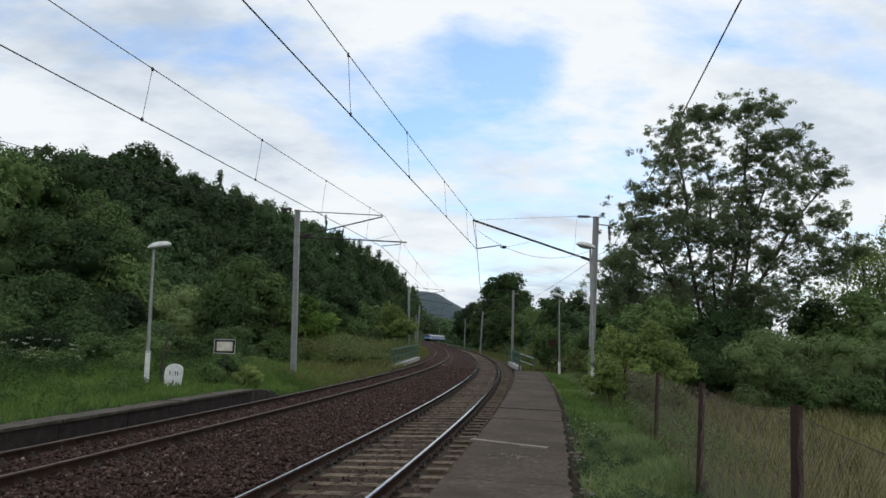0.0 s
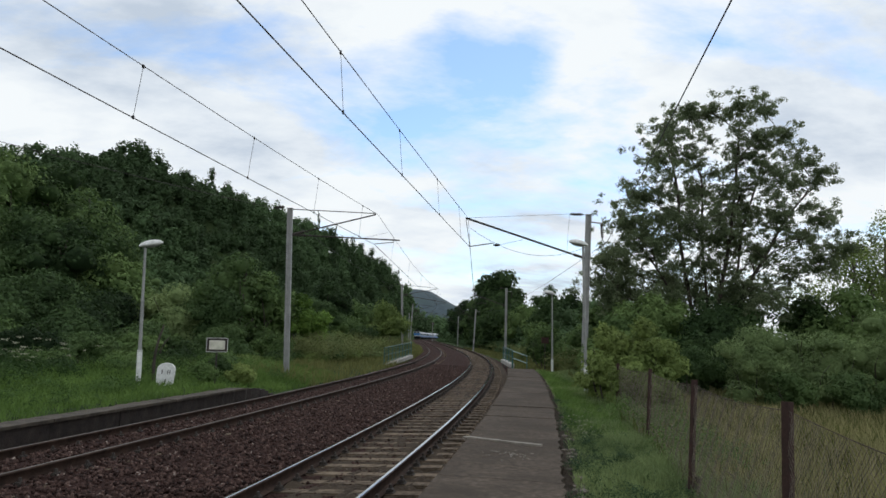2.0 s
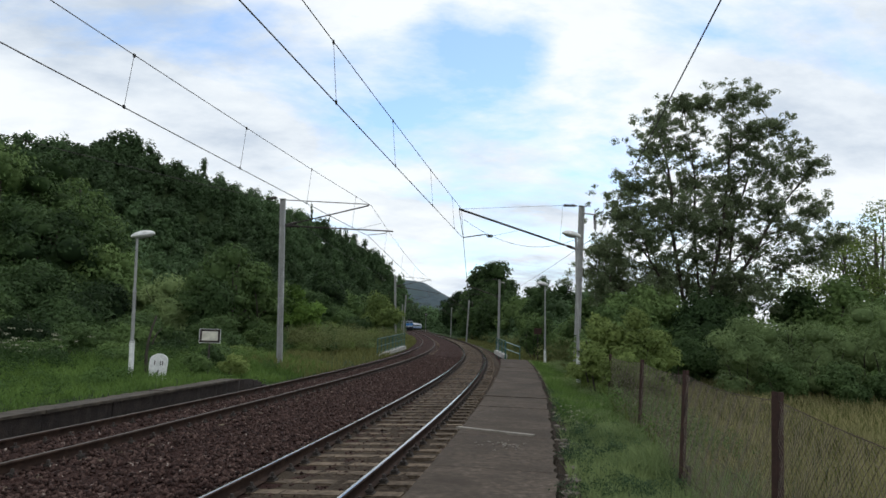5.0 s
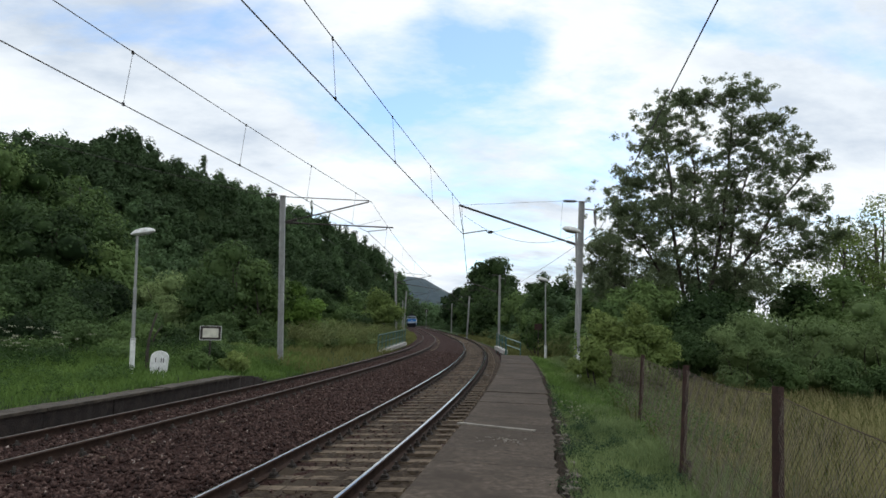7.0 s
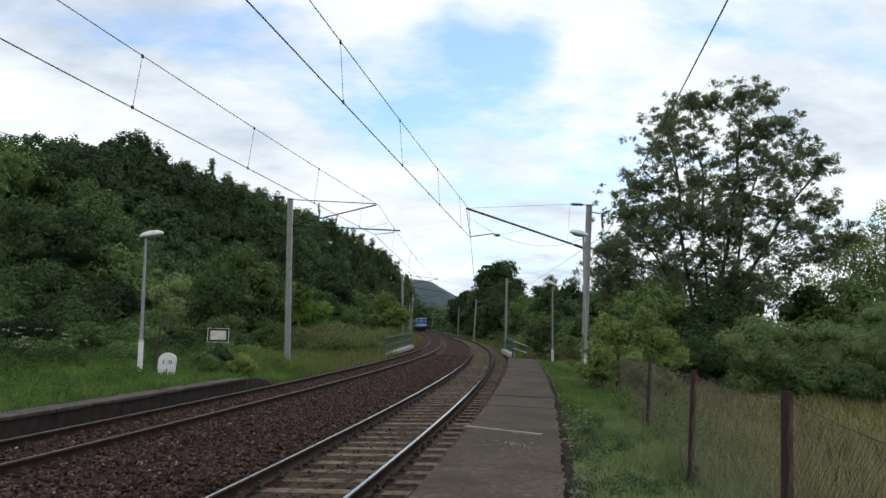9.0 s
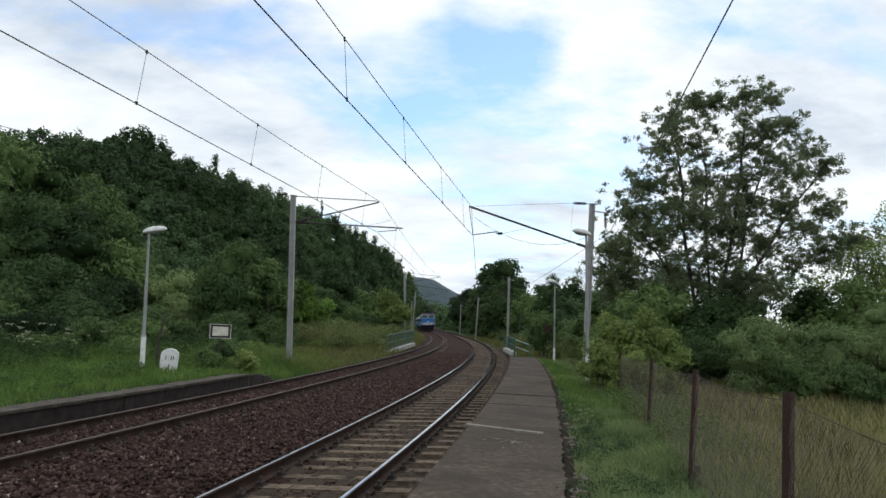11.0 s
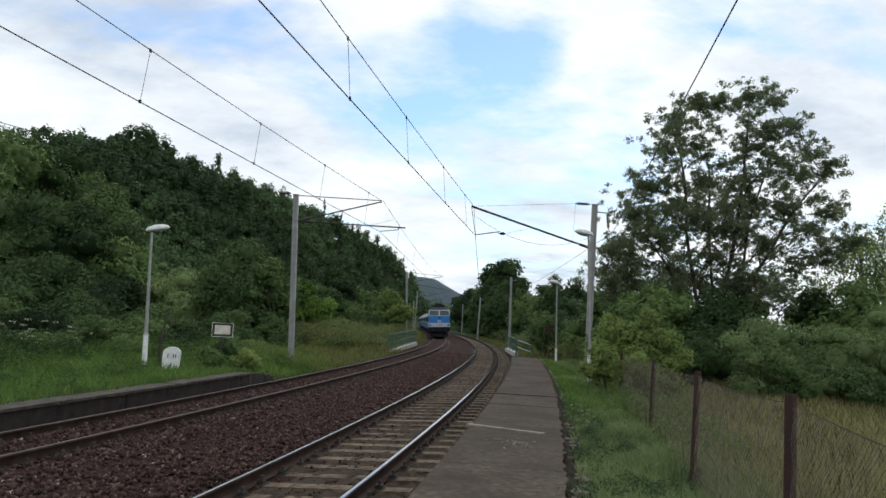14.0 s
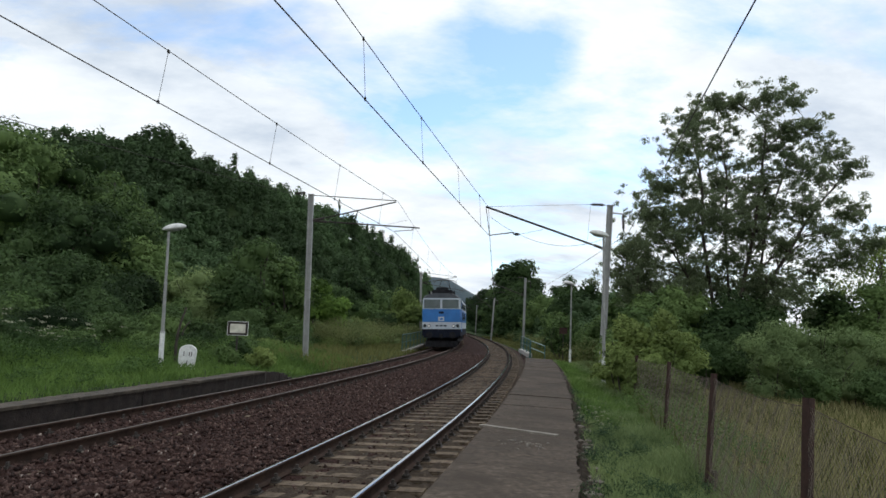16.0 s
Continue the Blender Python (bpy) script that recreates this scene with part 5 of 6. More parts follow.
def kilometre_stone():
    x, y = -7.67, 20.0
    gz = ground_at(x, y)
    ob = empty("distance_stone", pose(x, y, gz, 0, 3, 14))
    tagged(ob, "white-painted rounded concrete distance stone standing in grass", "milestone")
    bm = bmesh.new()
    n = 12
    out = [(-0.24, -0.3), (0.24, -0.3), (0.25, 0.55)] + [(0.25 * math.cos(math.pi * k / n), 0.55 + 0.2 * math.sin(math.pi * k / n)) for k in range(1, n)] + [(-0.25, 0.55)]
    f = bm.faces.new([bm.verts.new((a, -0.11, b)) for a, b in out])
    g = bmesh.ops.extrude_face_region(bm, geom=[f])["geom"]
    bmesh.ops.translate(bm, vec=(0, 0.22, 0), verts=[v for v in g if isinstance(v, bmesh.types.BMVert)])
    bmesh.ops.recalc_face_normals(bm, faces=bm.faces)
    bmesh.ops.bevel(bm, geom=[e for e in bm.edges if e.calc_face_angle(0) > 1.0], offset=0.02, segments=2, affect="EDGES")
    part("stone_body", bm, "white_paint", ob)
    # figures, as plain dark bars
    for a, b, w, h in ((-0.1, 0.48, 0.025, 0.13), (0.06, 0.48, 0.025, 0.13), (0.12, 0.48, 0.025, 0.13), (0.02, 0.22, 0.03, 0.12)):
        bm = bmesh.new(); box(bm, a - w / 2, a + w / 2, -0.115, -0.108, b - h / 2, b + h / 2)
        part("painted_mark", bm, "dark_iron", ob)


kilometre_stone()


def board_sign(x, y, z, w, h, turn, white, label):
    gz = ground_at(x, y)
    ob = empty("board_sign", pose(x, y, gz, 0, 0, turn))
    tagged(ob, label, "sign")
    z -= gz
    bm = bmesh.new(); box(bm, -w / 2, w / 2, -0.015, 0.015, z - h / 2, z + h / 2, 0.004); part("frame_board", bm, "dark_iron", ob)
    bm = bmesh.new(); box(bm, -w / 2 + 0.09, w / 2 - 0.09, -0.022, -0.017, z - h / 2 + 0.085, z + h / 2 - 0.085); part("panel", bm, white, ob)
    e = 0.014
    for k, (a, b, c, d) in enumerate(((-w / 2, w / 2, h / 2 - e, h / 2), (-w / 2, w / 2, -h / 2, -h / 2 + e), (-w / 2, -w / 2 + e, -h / 2 + e, h / 2 - e), (w / 2 - e, w / 2, -h / 2 + e, h / 2 - e))):
        bm = bmesh.new(); box(bm, a, b, -0.024, -0.015, z + c, z + d); part("rim", bm, "white_paint", ob)
    bm = bmesh.new(); tube(bm, (0, 0.04, -0.3), (0, 0.04, z + h / 2 - 0.05), 0.03, None, 8); part("post", bm, "dark_iron", ob)


M["cream_paint"] = mat("cream_paint", [(0.25, (0.4, 0.38, 0.31)), (0.6, (0.66, 0.63, 0.53))], 6, 0.6, fine=40, bump=0.2)
board_sign(-6.8, 22.0, 1.36, 0.68, 0.47, 12, "cream_paint", "small white board sign with a black border on a post")


def brown_sign():
    ob = empty("small_sign", pose(9.0, 47.0, ground_at(9.0, 47.0), 0, 0, -12))
    tagged(ob, "small faded reddish-brown sign on a thin post", "sign")
    bm = bmesh.new(); box(bm, -0.28, 0.28, -0.015, 0.015, 2.1, 2.55, 0.01); part("panel", bm, "rust", ob)
    bm = bmesh.new(); tube(bm, (0, 0.03, -0.3), (0, 0.03, 2.5), 0.03, None, 8); part("post", bm, "dark_iron", ob)


brown_sign()


def dead_stump():
    rng = np.random.default_rng(8)
    x, y = -8.35, 21.0
    bm = bmesh.new()
    limb(bm, (0, 0, -0.2), (0.14, 0, 1.9), 0.06, 0.03, rng, 0.05)
    limb(bm, (0.08, 0, 1.0), (0.3, 0.1, 1.5), 0.03, 0.012, rng, 0.1)
    ob = part("dead_stem", bm, "bark")
    ob.matrix_basis = pose(x, y, ground_at(x, y))
    tagged(ob, "bare brown dead stem standing in the bank grass", "dead tree")


dead_stump()


def railing(name, path, height, label, white_sill=True):
    """A green tube railing with a wire-filled panel on a pale concrete sill."""
    ob = empty(name)
    tagged(ob, label, "railing", group="bridge railings")
    pts = [Vector(p) for p in path]
    for a, b in zip(pts, pts[1:]):
        n = max(1, round((b - a).length / 1.6))
        for k in range(n + 1):
            p = a.lerp(b, k / n)
            bm = bmesh.new(); tube(bm, p - Vector((0, 0, 0.7)), p + Vector((0, 0, height)), 0.035, None, 8); part("post", bm, "green_paint", ob)
        for z in (height, height * 0.52, 0.14):
            bm = bmesh.new(); tube(bm, a + Vector((0, 0, z)), b + Vector((0, 0, z)), 0.03 if z == height else 0.022, None, 8); part("rail_bar", bm, "green_paint", ob)
        m = max(4, round((b - a).length / 0.3))
        for k in range(m):
            p = a.lerp(b, (k + 0.5) / m)
            bm = bmesh.new(); tube(bm, p + Vector((0, 0, 0.1)), p + Vector((0, 0, height)), 0.008, None, 5); part("baluster", bm, "green_paint", ob)
        if white_sill:
            bm = bmesh.new()
            d = (b - a).normalized(); s = d.cross(Vector((0, 0, 1))) * 0.17
            vs = [bm.verts.new(p) for p in (a - s - Vector((0, 0, 0.24)), a + s - Vector((0, 0, 0.24)), b + s - Vector((0, 0, 0.24)), b - s - Vector((0, 0, 0.24)))]
            f = bm.faces.new(vs); g = bmesh.ops.extrude_face_region(bm, geom=[f])["geom"]
            bmesh.ops.translate(bm, vec=(0, 0, 0.27), verts=[v for v in g if isinstance(v, bmesh.types.BMVert)])
            bmesh.ops.recalc_face_normals(bm, faces=bm.faces)
            part("concrete_sill", bm, "pale_concrete", ob)


M["pale_concrete"] = mat("pale_concrete", [(0.3, (0.3, 0.29, 0.27)), (0.7, (0.5, 0.48, 0.45))], 3, 0.9, fine=40, bump=0.3)
railing("bridge_railing", [(-2.55, 46.0, -0.14), (-0.84, 58.0, 0.2)], 1.14, "green steel railing on a pale concrete bridge edge")
railing("bridge_railing", [(6.6, 52.0, 0.22), (6.62, 47.0, 0.06)], 1.0, "green steel railing closing the platform end at the bridge")


def stair_rail():
    """Two sloping bars that lead down from the platform end."""
    ob = empty("stair_handrail")
    tagged(ob, "green sloping handrail of the steps beside the platform end", "handrail")
    a, b = Vector((6.66, 46.9, 0.0)), Vector((7.5, 45.8, -0.3))
    for z in (1.0, 0.5):
        bm = bmesh.new(); tube(bm, a + Vector((0, 0, z)), b + Vector((0, 0, z)), 0.035, None, 8); part("rail_bar", bm, "pale_green", ob)
    for p in (a, b):
        bm = bmesh.new(); tube(bm, p - Vector((0, 0, 0.5)), p + Vector((0, 0, 1.0)), 0.035, None, 8); part("post", bm, "green_paint", ob)


M["pale_green"] = mat("pale_green", [(0.3, (0.16, 0.26, 0.24)), (0.7, (0.3, 0.4, 0.38))], 5, 0.5, fine=40, bump=0.1)
stair_rail()


# ---- fence ----
M["old_wire"] = mat("old_wire", [(0.3, (0.1, 0.075, 0.055)), (0.7, (0.24, 0.2, 0.16))], 9, 0.7, metal=0.3, fine=50, bump=0)


def make_fence():
    posts = [(1.35, 0.3, 1.46, 2.0), (2.45, 4.4, 1.44, 2.6), (3.39, 8.2, 1.37, 4.2), (4.33, 12.4, 1.33, 3.8), (5.15, 17.0, 1.27, 2.0), (6.0, 21.4, 1.22, 1.0)]
    ob = empty("wire_fence")
    tagged(ob, "old chain-link fence on leaning rusty angle-iron posts", "fence")
    tops = []
    for x, y, top, lean in posts:
        g = ground_at(x, y)
        bm = bmesh.new()
        h = top - g
        m = pose(x, y, g, 0, lean, 20)
        box(bm, -0.027, 0.027, -0.027, -0.019, -0.4, h, 0, m)
        box(bm, -0.027, -0.019, -0.018, 0.027, -0.4, h, 0, m)
        part("post", bm, "rust", ob)
        bm = bmesh.new(); box(bm, 0.03, 0.13, -0.045, 0.045, -0.2, 0.32, 0.02, m); part("post_footing", bm, "old_edge", ob)
        tops.append((m @ Vector((0, 0, h - 0.06)), m @ Vector((0, 0, 0.05))))
    for (a1, a0), (b1, b0) in zip(tops, tops[1:]):
        for k in (1.0, 0.5, 0.02):
            bm = bmesh.new()
            sweep(bm, sag(a0.lerp(a1, k), b0.lerp(b1, k), 0.05 if k == 1 else 0.02, 10), 0.003, 4)
            part("line_wire", bm, "rust", ob)
        # mesh of crossing wires
        bm = bmesh.new()
        L = (b0 - a0).length
        rows = 26
        cell = 1.5 / rows
        cols = int(L / cell)

        def P(i, j):
            t, s = i / cols, j / rows
            q = a0.lerp(b0, t).lerp(a1.lerp(b1, t), s)
            q.z -= 4 * 0.05 * t * (1 - t) * s
            return q + Vector((0.012 * math.sin(i * 0.9 + j), 0, 0.006 * math.sin(j * 1.7 + i * 0.4)))
        for i0 in range(-rows, cols):
            for d in (1, -1):
                pts = []
                for j in range(rows + 1):
                    i = i0 + j if d == 1 else i0 + rows - j
                    if 0 <= i <= cols:
                        pts.append(P(i, j))
                if len(pts) > 1:
                    sweep(bm, pts, 0.0015, 3)
        tagged(part("wire_mesh", bm, "old_wire", ob), kind="stuff")


make_fence()


def rail_signal():
    ob = empty("railway_signal", pose(3.7, 215, float(grade(215)) - 0.2))
    tagged(ob, "slim railway light signal with a round dark backboard", "railway signal")
    bm = bmesh.new(); tube(bm, (0, 0, -0.5), (0, 0, 5.6), 0.07, None, 8); part("post", bm, "galv", ob)
    bm = bmesh.new(); tube(bm, (0, -0.04, 5.9), (0, 0.04, 5.9), 0.55, None, 20); part("backboard", bm, "dark_iron", ob)
    bm = bmesh.new(); tube(bm, (0, -0.1, 5.9), (0, -0.05, 5.9), 0.14, None, 14); part("lens", bm, "white_paint", ob)


rail_signal()


# ---- the train ----
M["loco_blue"] = mat("loco_blue", [(0.3, (0.012, 0.135, 0.42)), (0.7, (0.02, 0.185, 0.53))], 2, 0.4, fine=20, bump=0.05)
M["loco_white"] = mat("loco_white", [(0.3, (0.42, 0.47, 0.53)), (0.7, (0.56, 0.61, 0.66))], 2, 0.45, fine=20, bump=0.05)
M["loco_roof"] = mat("loco_roof", [(0.3, (0.045, 0.05, 0.06)), (0.7, (0.1, 0.11, 0.125))], 3, 0.7, fine=30, bump=0.1)
M["loco_under"] = mat("loco_under", [(0.3, (0.012, 0.012, 0.014)), (0.7, (0.036, 0.036, 0.04))], 4, 0.9, fine=30, bump=0.2, spec=0.1)
M["loco_grey"] = mat("loco_grey", [(0.3, (0.009, 0.011, 0.02)), (0.7, (0.02, 0.024, 0.038))], 3, 0.9, fine=30, bump=0.1, spec=0.1)
M["cab_glass"] = mat("cab_glass", [(0.3, (0.05, 0.075, 0.075)), (0.7, (0.09, 0.12, 0.12))], 1, 0.1, bump=0)
M["dark_glass"] = mat("dark_glass", [(0.3, (0.02, 0.025, 0.03)), (0.7, (0.05, 0.055, 0.06))], 1, 0.08, bump=0)
M["coach_blue"] = mat("coach_blue", [(0.3, (0.05, 0.12, 0.3)), (0.7, (0.08, 0.17, 0.38))], 2, 0.45, fine=20, bump=0.05)


def bx(name, parent, material, *dims, bevel=0.0, label=""):
    bm = bmesh.new(); box(bm, *dims, bevel)
    return part(name, bm, material, parent, label)


def wheel(parent, x, y, r=0.62):
    bm = bmesh.new(); tube(bm, (x - 0.07, y, r), (x + 0.07, y, r), r, None, 20); tube(bm, (x - 0.1, y, r), (x + 0.1, y, r), r * 0.35, None, 12)
    return part("wheel", bm, "loco_under", parent)


def bogie(parent, y, gap):
    b = bx("bogie", parent, "loco_under", -1.15, 1.15, y - gap / 2 - 0.5, y + gap / 2 + 0.5, 0.55, 0.95, bevel=0.04)
    for s in (-1, 1):
        for d in (-1, 1):
            wheel(b, s * 0.75, y + d * gap / 2)
        bx("side_frame", b, "loco_under", s * 1.1 - 0.1, s * 1.1 + 0.1, y - gap / 2 - 0.7, y + gap / 2 + 0.7, 0.42, 0.85, bevel=0.05)
    return b


def hull(name, parent, material, prof, y0, y1, inset=0.0):
    """A body shell: a cross-section of (x, z) from y0 to y1, drawn in at the ends."""
    bm = bmesh.new()
    rings = []
    for y, k in ((y0, 1 - inset), (y0 + 0.25, 1), (y1 - 0.25, 1), (y1, 1 - inset)):
        rings.append([bm.verts.new((a * k, y, b)) for a, b in prof])
    n = len(prof)
    for p, q in zip(rings, rings[1:]):
        for k in range(n):
            bm.faces.new((p[k], p[(k + 1) % n], q[(k + 1) % n], q[k]))
    bm.faces.new(rings[0]); bm.faces.new(rings[-1][::-1])
    bmesh.ops.recalc_face_normals(bm, faces=bm.faces)
    return part(name, bm, material, parent)


def make_loco():
    """Its front faces -y; its origin is on the rails under the middle."""
    ob = empty("electric_locomotive")
    tagged(ob, "blue and white electric locomotive with a grey roof and raised pantograph", "locomotive")
    W, F, B = 1.46, -7.9, 7.9
    def band(name, m, z0, z1, w=W, k=0.0):
        return hull(name, ob, m, [(-w, z0), (w, z0), (w - k, z1), (-w + k, z1)], F, B, 0.035)
    band("lower_body", "loco_grey", 0.98, 1.5)
    band("white_band", "loco_white", 1.5, 2.03, W + 0.004)
    band("body", "loco_blue", 2.03, 3.0)
    band("window_band", "loco_white", 3.0, 3.82, W, 0.05)
    hull("roof", ob, "loco_roof", [(-W + .05, 3.82), (W - .05, 3.82), (W - 0.25, 4.05), (0.6, 4.2), (-0.6, 4.2), (-W + 0.25, 4.05)], F + 0.06, B - 0.06, 0.1)
    bx("front_panel", ob, "loco_blue", -W + 0.06, W - 0.06, F - 0.03, F + 0.05, 2.03, 2.98, bevel=0.015)
    for s in (-1, 1):
        wn = bx("windscreen", ob, "cab_glass", min(s * 0.06, s * 1.33), max(s * 0.06, s * 1.33), F - 0.035, F + 0.03, 3.04, 3.74, bevel=0.02)
        bx("windscreen_frame", wn, "loco_white", min(s * 0.04, s * 1.36), max(s * 0.04, s * 1.36), F - 0.022, F + 0.02, 3.0, 3.78, bevel=0.015)
        bm = bmesh.new(); tube(bm, (s * 0.55, F - 0.05, 2.98), (s * 0.2, F - 0.06, 3.35), 0.012, None, 5); part("wiper", bm, "loco_under", ob)
        for x, m in ((s * 0.93, "lamp_lens"), (s * 1.23, "dark_glass")):
            bm = bmesh.new(); tube(bm, (x, F - 0.07, 1.74), (x, F + 0.05, 1.74), 0.125, None, 16); hl = part("headlight", bm, "loco_under", ob)
            bm = bmesh.new(); tube(bm, (x, F - 0.085, 1.74), (x, F - 0.06, 1.74), 0.085, None, 16); part("lens", bm, m, hl)
        bm = bmesh.new(); tube(bm, (s * 0.87, F, 1.06), (s * 0.87, F - 0.5, 1.06), 0.1, None, 12); tube(bm, (s * 0.87, F - 0.5, 1.06), (s * 0.87, F - 0.58, 1.06), 0.24, None, 16)
        part("buffer", bm, "loco_under", ob)
        for k in range(5):
            y = -4.6 + k * 2.1
            wn = bx("side_window", ob, "dark_glass", min(s * W, s * (W + 0.012)), max(s * W, s * (W + 0.012)), y, y + 1.1, 3.1, 3.6)
        bx("cab_window", ob, "cab_glass", min(s * W, s * (W + 0.012)), max(s * W, s * (W + 0.012)), F + 0.7, F + 1.5, 3.05, 3.7)
        bx("cab_door", ob, "loco_blue", min(s * W, s * (W + 0.016)), max(s * W, s * (W + 0.016)), F + 1.8, F + 2.5, 1.3, 3.6)
        for k in range(4):
            bx("vent_grille", ob, "loco_grey", min(s * W, s * (W + 0.012)), max(s * W, s * (W + 0.012)), -4.2 + k * 2.4, -2.7 + k * 2.4, 2.2, 2.85)
        bx("step", ob, "loco_under", min(s * 0.95, s * 1.3), max(s * 0.95, s * 1.3), F + 0.2, F + 0.6, 0.35, 0.4)
    bx("emblem", ob, "loco_white", -0.22, 0.22, F - 0.045, F - 0.02, 2.1, 2.42, bevel=0.01, label="white emblem plate")
    bx("emblem_mark", ob, "loco_blue", -0.1, 0.12, F - 0.053, F - 0.046, 2.19, 2.33)
    bx("number_plate", ob, "loco_grey", -0.18, 0.18, F - 0.042, F - 0.02, 2.66, 2.82)
    for k in range(3):
        bx("painted_mark", ob, "loco_grey", -0.42 + k * 0.3, -0.2 + k * 0.3, F - 0.012, F - 0.002, 1.7, 1.8)
    bx("buffer_beam", ob, "loco_grey", -1.3, 1.3, F - 0.06, F + 0.2, 0.86, 1.48, bevel=0.03)
    bx("coupling_hook", ob, "loco_under", -0.12, 0.12, F - 0.35, F, 0.75, 1.15, bevel=0.03)
    bx("snow_plough", ob, "loco_under", -1.2, 1.2, F + 0.05, F + 0.2, 0.16, 0.62, bevel=0.03)
    for y in (-4.15, 4.15):
        bogie(ob, y, 3.2)
    bx("underframe_box", ob, "loco_under", -1.2, 1.2, -1.6, 1.6, 0.4, 1.0, bevel=0.05)
    bx("roof_box", ob, "loco_under", -0.8, 0.8, -6.9, -5.0, 4.12, 4.5, bevel=0.05)
    bx("roof_box", ob, "loco_under", -0.5, 0.45, -6.6, -5.4, 4.5, 4.72, bevel=0.04)
    for x in (-0.95, 0.95):
        bm = bmesh.new(); tube(bm, (x, -7.3, 4.05), (x, -7.3, 4.3), 0.05, 0.07, 10); tube(bm, (x, -7.5, 4.3), (x, -7.05, 4.3), 0.08, 0.04, 10); part("horn", bm, "loco_under", ob)
    for x, y in ((-0.6, -4.4), (0.6, -4.4), (-0.6, -2.0), (0.6, -2.0)):
        bm = bmesh.new()
        for k in range(4):
            tube(bm, (x, y, 4.18 + 0.08 * k), (x, y, 4.24 + 0.08 * k), 0.1, 0.06, 10)
        part("roof_insulator", bm, "rust", ob)
    bx("roof_box", ob, "loco_roof", -0.7, 0.7, -1.5, 2.2, 4.2, 4.48, bevel=0.04)
    for y0, up in ((-3.2, 1.1), (4.3, 0.12)):
        pg = empty("pantograph"); pg.parent = ob
        bx("base_frame", pg, "loco_under", -0.55, 0.55, y0 - 0.7, y0 + 0.7, 4.3, 4.36)
        zt = 4.4 + up
        for s in (-1, 1):
            for k, (a, b) in enumerate((((s * 0.5, y0 + 0.6, 4.36), (s * 0.4, y0 - 0.7, 4.4 + up * 0.5)), ((s * 0.4, y0 - 0.7, 4.4 + up * 0.5), (s * 0.3, y0, zt)))):
                bm = bmesh.new(); tube(bm, a, b, 0.03, None, 6); part("arm", bm, "loco_under", pg)
        bm = bmesh.new(); sweep(bm, [(-0.95, y0, zt - 0.2), (-0.7, y0, zt), (0.7, y0, zt), (0.95, y0, zt - 0.2)], 0.03, 6); part("collector_bow", bm, "dark_iron", pg)
        for x in (-0.35, 0.35):
            bm = bmesh.new(); tube(bm, (x, y0, 4.15), (x, y0, 4.32), 0.07, 0.05, 10); part("roof_insulator", bm, "rust", pg)
    return ob


def lamp_lens():
    m = bpy.data.materials.new("lamp_lens"); m.use_nodes = True
    b = m.node_tree.nodes["Principled BSDF"]
    b.inputs["Base Color"].default_value = (0.8, 0.8, 0.78, 1); b.inputs["Roughness"].default_value = 0.15
    b.inputs["Emission Color"].default_value = (1, 0.95, 0.85, 1); b.inputs["Emission Strength"].default_value = 0.12
    return m


M["lamp_lens"] = lamp_lens()


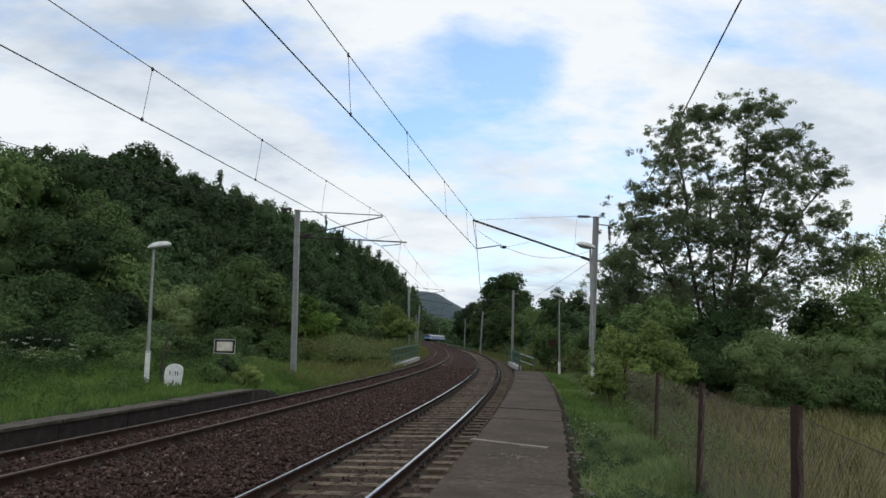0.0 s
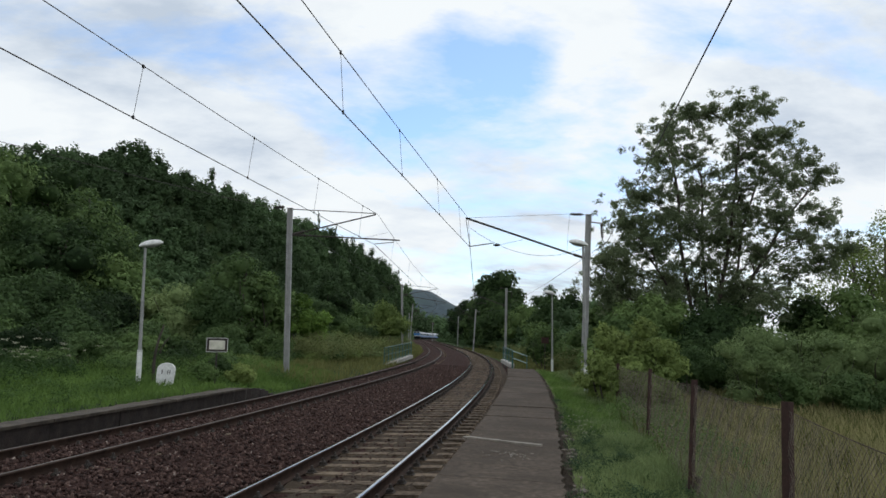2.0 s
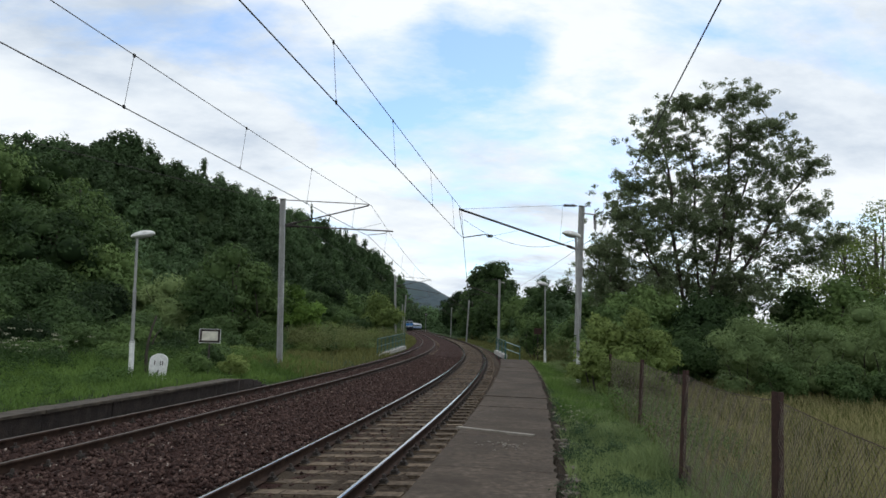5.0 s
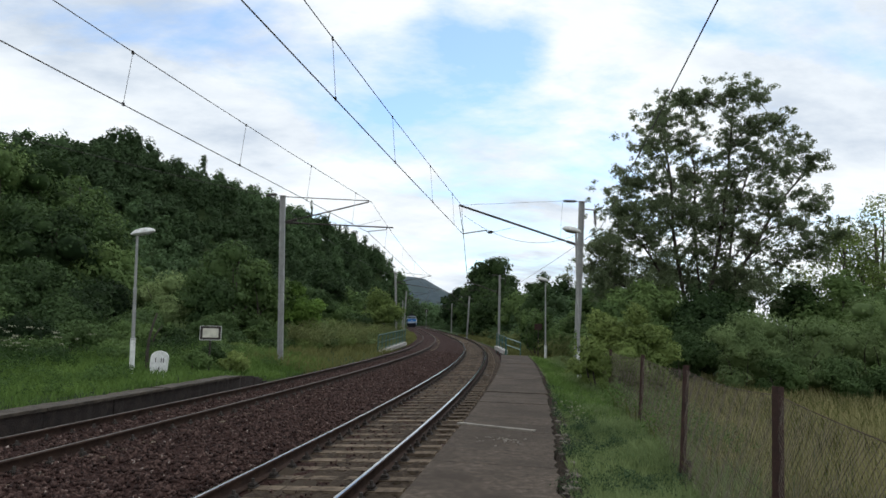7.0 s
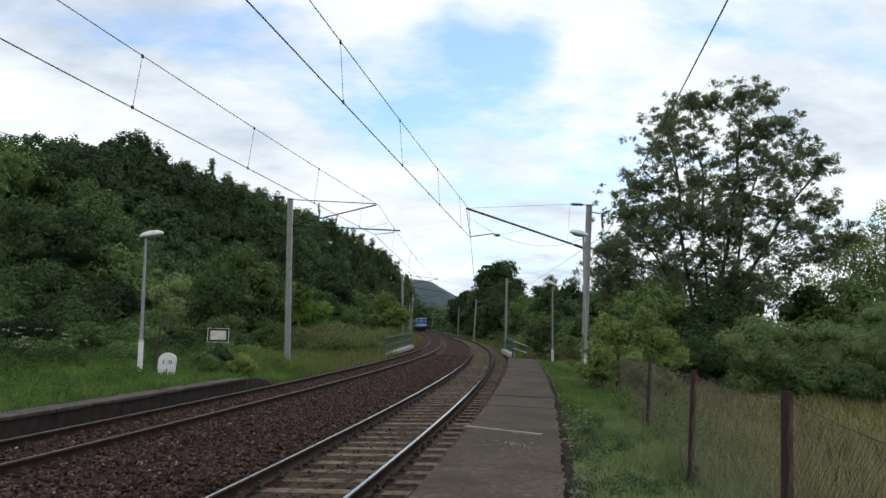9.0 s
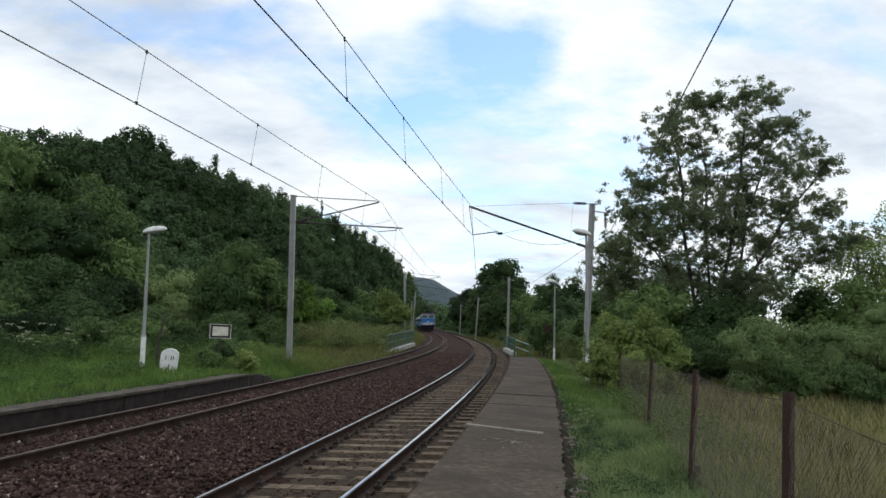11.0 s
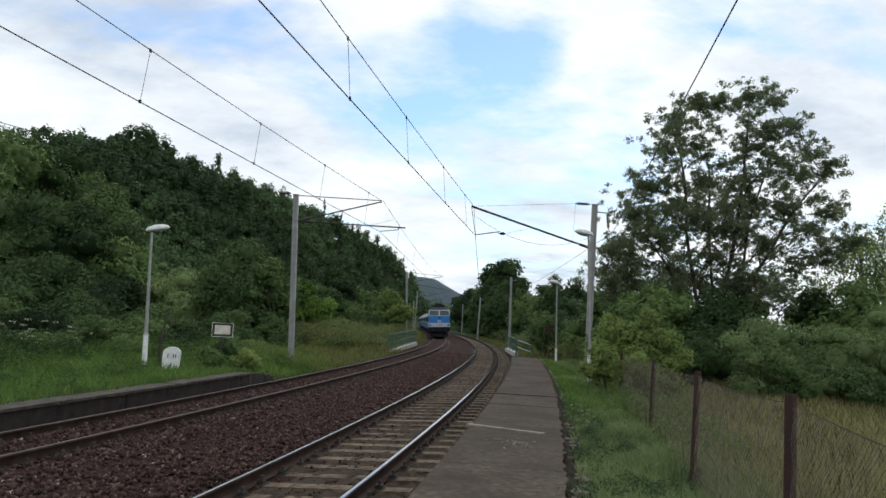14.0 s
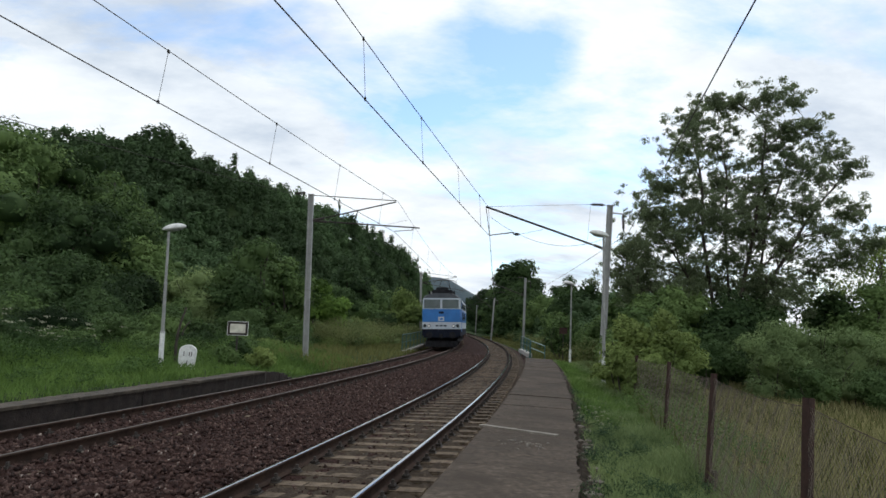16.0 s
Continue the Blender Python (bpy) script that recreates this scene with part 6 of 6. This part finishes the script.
def make_coach():
    ob = empty("passenger_coach")
    tagged(ob, "blue and pale grey passenger coach with a row of dark windows", "railway coach", group="coaches of the train")
    W, F, B = 1.4, -12.9, 12.9
    hull("lower_body", ob, "coach_blue", [(-W, 1.05), (W, 1.05), (W, 2.0), (-W, 2.0)], F, B, 0.01)
    hull("window_band", ob, "loco_white", [(-W, 2.0), (W, 2.0), (W - 0.02, 3.2), (-W + 0.02, 3.2)], F, B, 0.01)
    hull("roof", ob, "coach_roof", [(-W + 0.02, 3.2), (W - 0.02, 3.2), (W - 0.25, 3.7), (0.7, 3.98), (-0.7, 3.98), (-W + 0.25, 3.7)], F, B, 0.02)
    for s in (-1, 1):
        for k in range(11):
            y = -10.3 + k * 1.95
            bx("window", ob, "dark_glass", min(s * (W - 0.03), s * (W + 0.012)), max(s * (W - 0.03), s * (W + 0.012)), y, y + 1.3, 2.15, 3.0)
        for y in (-12.4, 11.5):
            bx("door", ob, "coach_blue", min(s * W, s * (W + 0.016)), max(s * W, s * (W + 0.016)), y, y + 0.9, 1.1, 3.1)
    for y in (-9.4, 9.4):
        bogie(ob, y, 2.5)
    bx("gangway", ob, "loco_under", -0.55, 0.55, F - 0.35, F, 1.15, 3.3, bevel=0.04)
    bx("gangway", ob, "loco_under", -0.55, 0.55, B, B + 0.35, 1.15, 3.3, bevel=0.04)
    bx("underframe_box", ob, "loco_under", -1.1, 1.1, -4, 4, 0.5, 1.05, bevel=0.05)
    return ob


M["coach_roof"] = mat("coach_roof", [(0.3, (0.3, 0.32, 0.34)), (0.7, (0.42, 0.44, 0.46))], 2, 0.5, fine=20, bump=0.05)
loco = make_loco()
coach = make_coach()
coaches = [coach] + [copy_thing(coach, Matrix()) for _ in range(4)]

SPEED, FRONT_END = 20.0, 48.3   # metres a second; where the front stands along y at the end of the clip


def motions():
    """The train runs along the far track at an even speed."""
    ys = np.arange(-20, 640, 0.25)
    p = trk(ys, FAR_MID, 0.015)
    s = np.concatenate([[0], np.cumsum(np.linalg.norm(np.diff(p[:, :2], axis=0), axis=1))])
    s_end = float(np.interp(FRONT_END, p[:, 1], s))

    def spot(d):
        return Vector([float(np.interp(d, s, p[:, k])) for k in range(3)])
    starts = [(loco, 8.45, 4.15)] + [(c, 16.9 + 13.3 + 26.6 * k, 9.4) for k, c in enumerate(coaches)]
    for thing, back, half in starts:
        rows = []
        for k in range(33):
            t = k * 0.5
            d = s_end + SPEED * (16.0 - t) + back
            a, b = spot(d - half), spot(d + half)
            w = b - a
            turn = math.atan2(-w.x, w.y)
            rows.append((t, Matrix.Translation((a + b) / 2) @ Matrix.Rotation(turn, 4, "Z") @ Matrix.Rotation(math.atan2(w.z, w.xy.length), 4, "X")
                         @ Matrix.Rotation(-math.atan(CANT / GAP), 4, "Y")))
        walk(thing, rows)


motions()
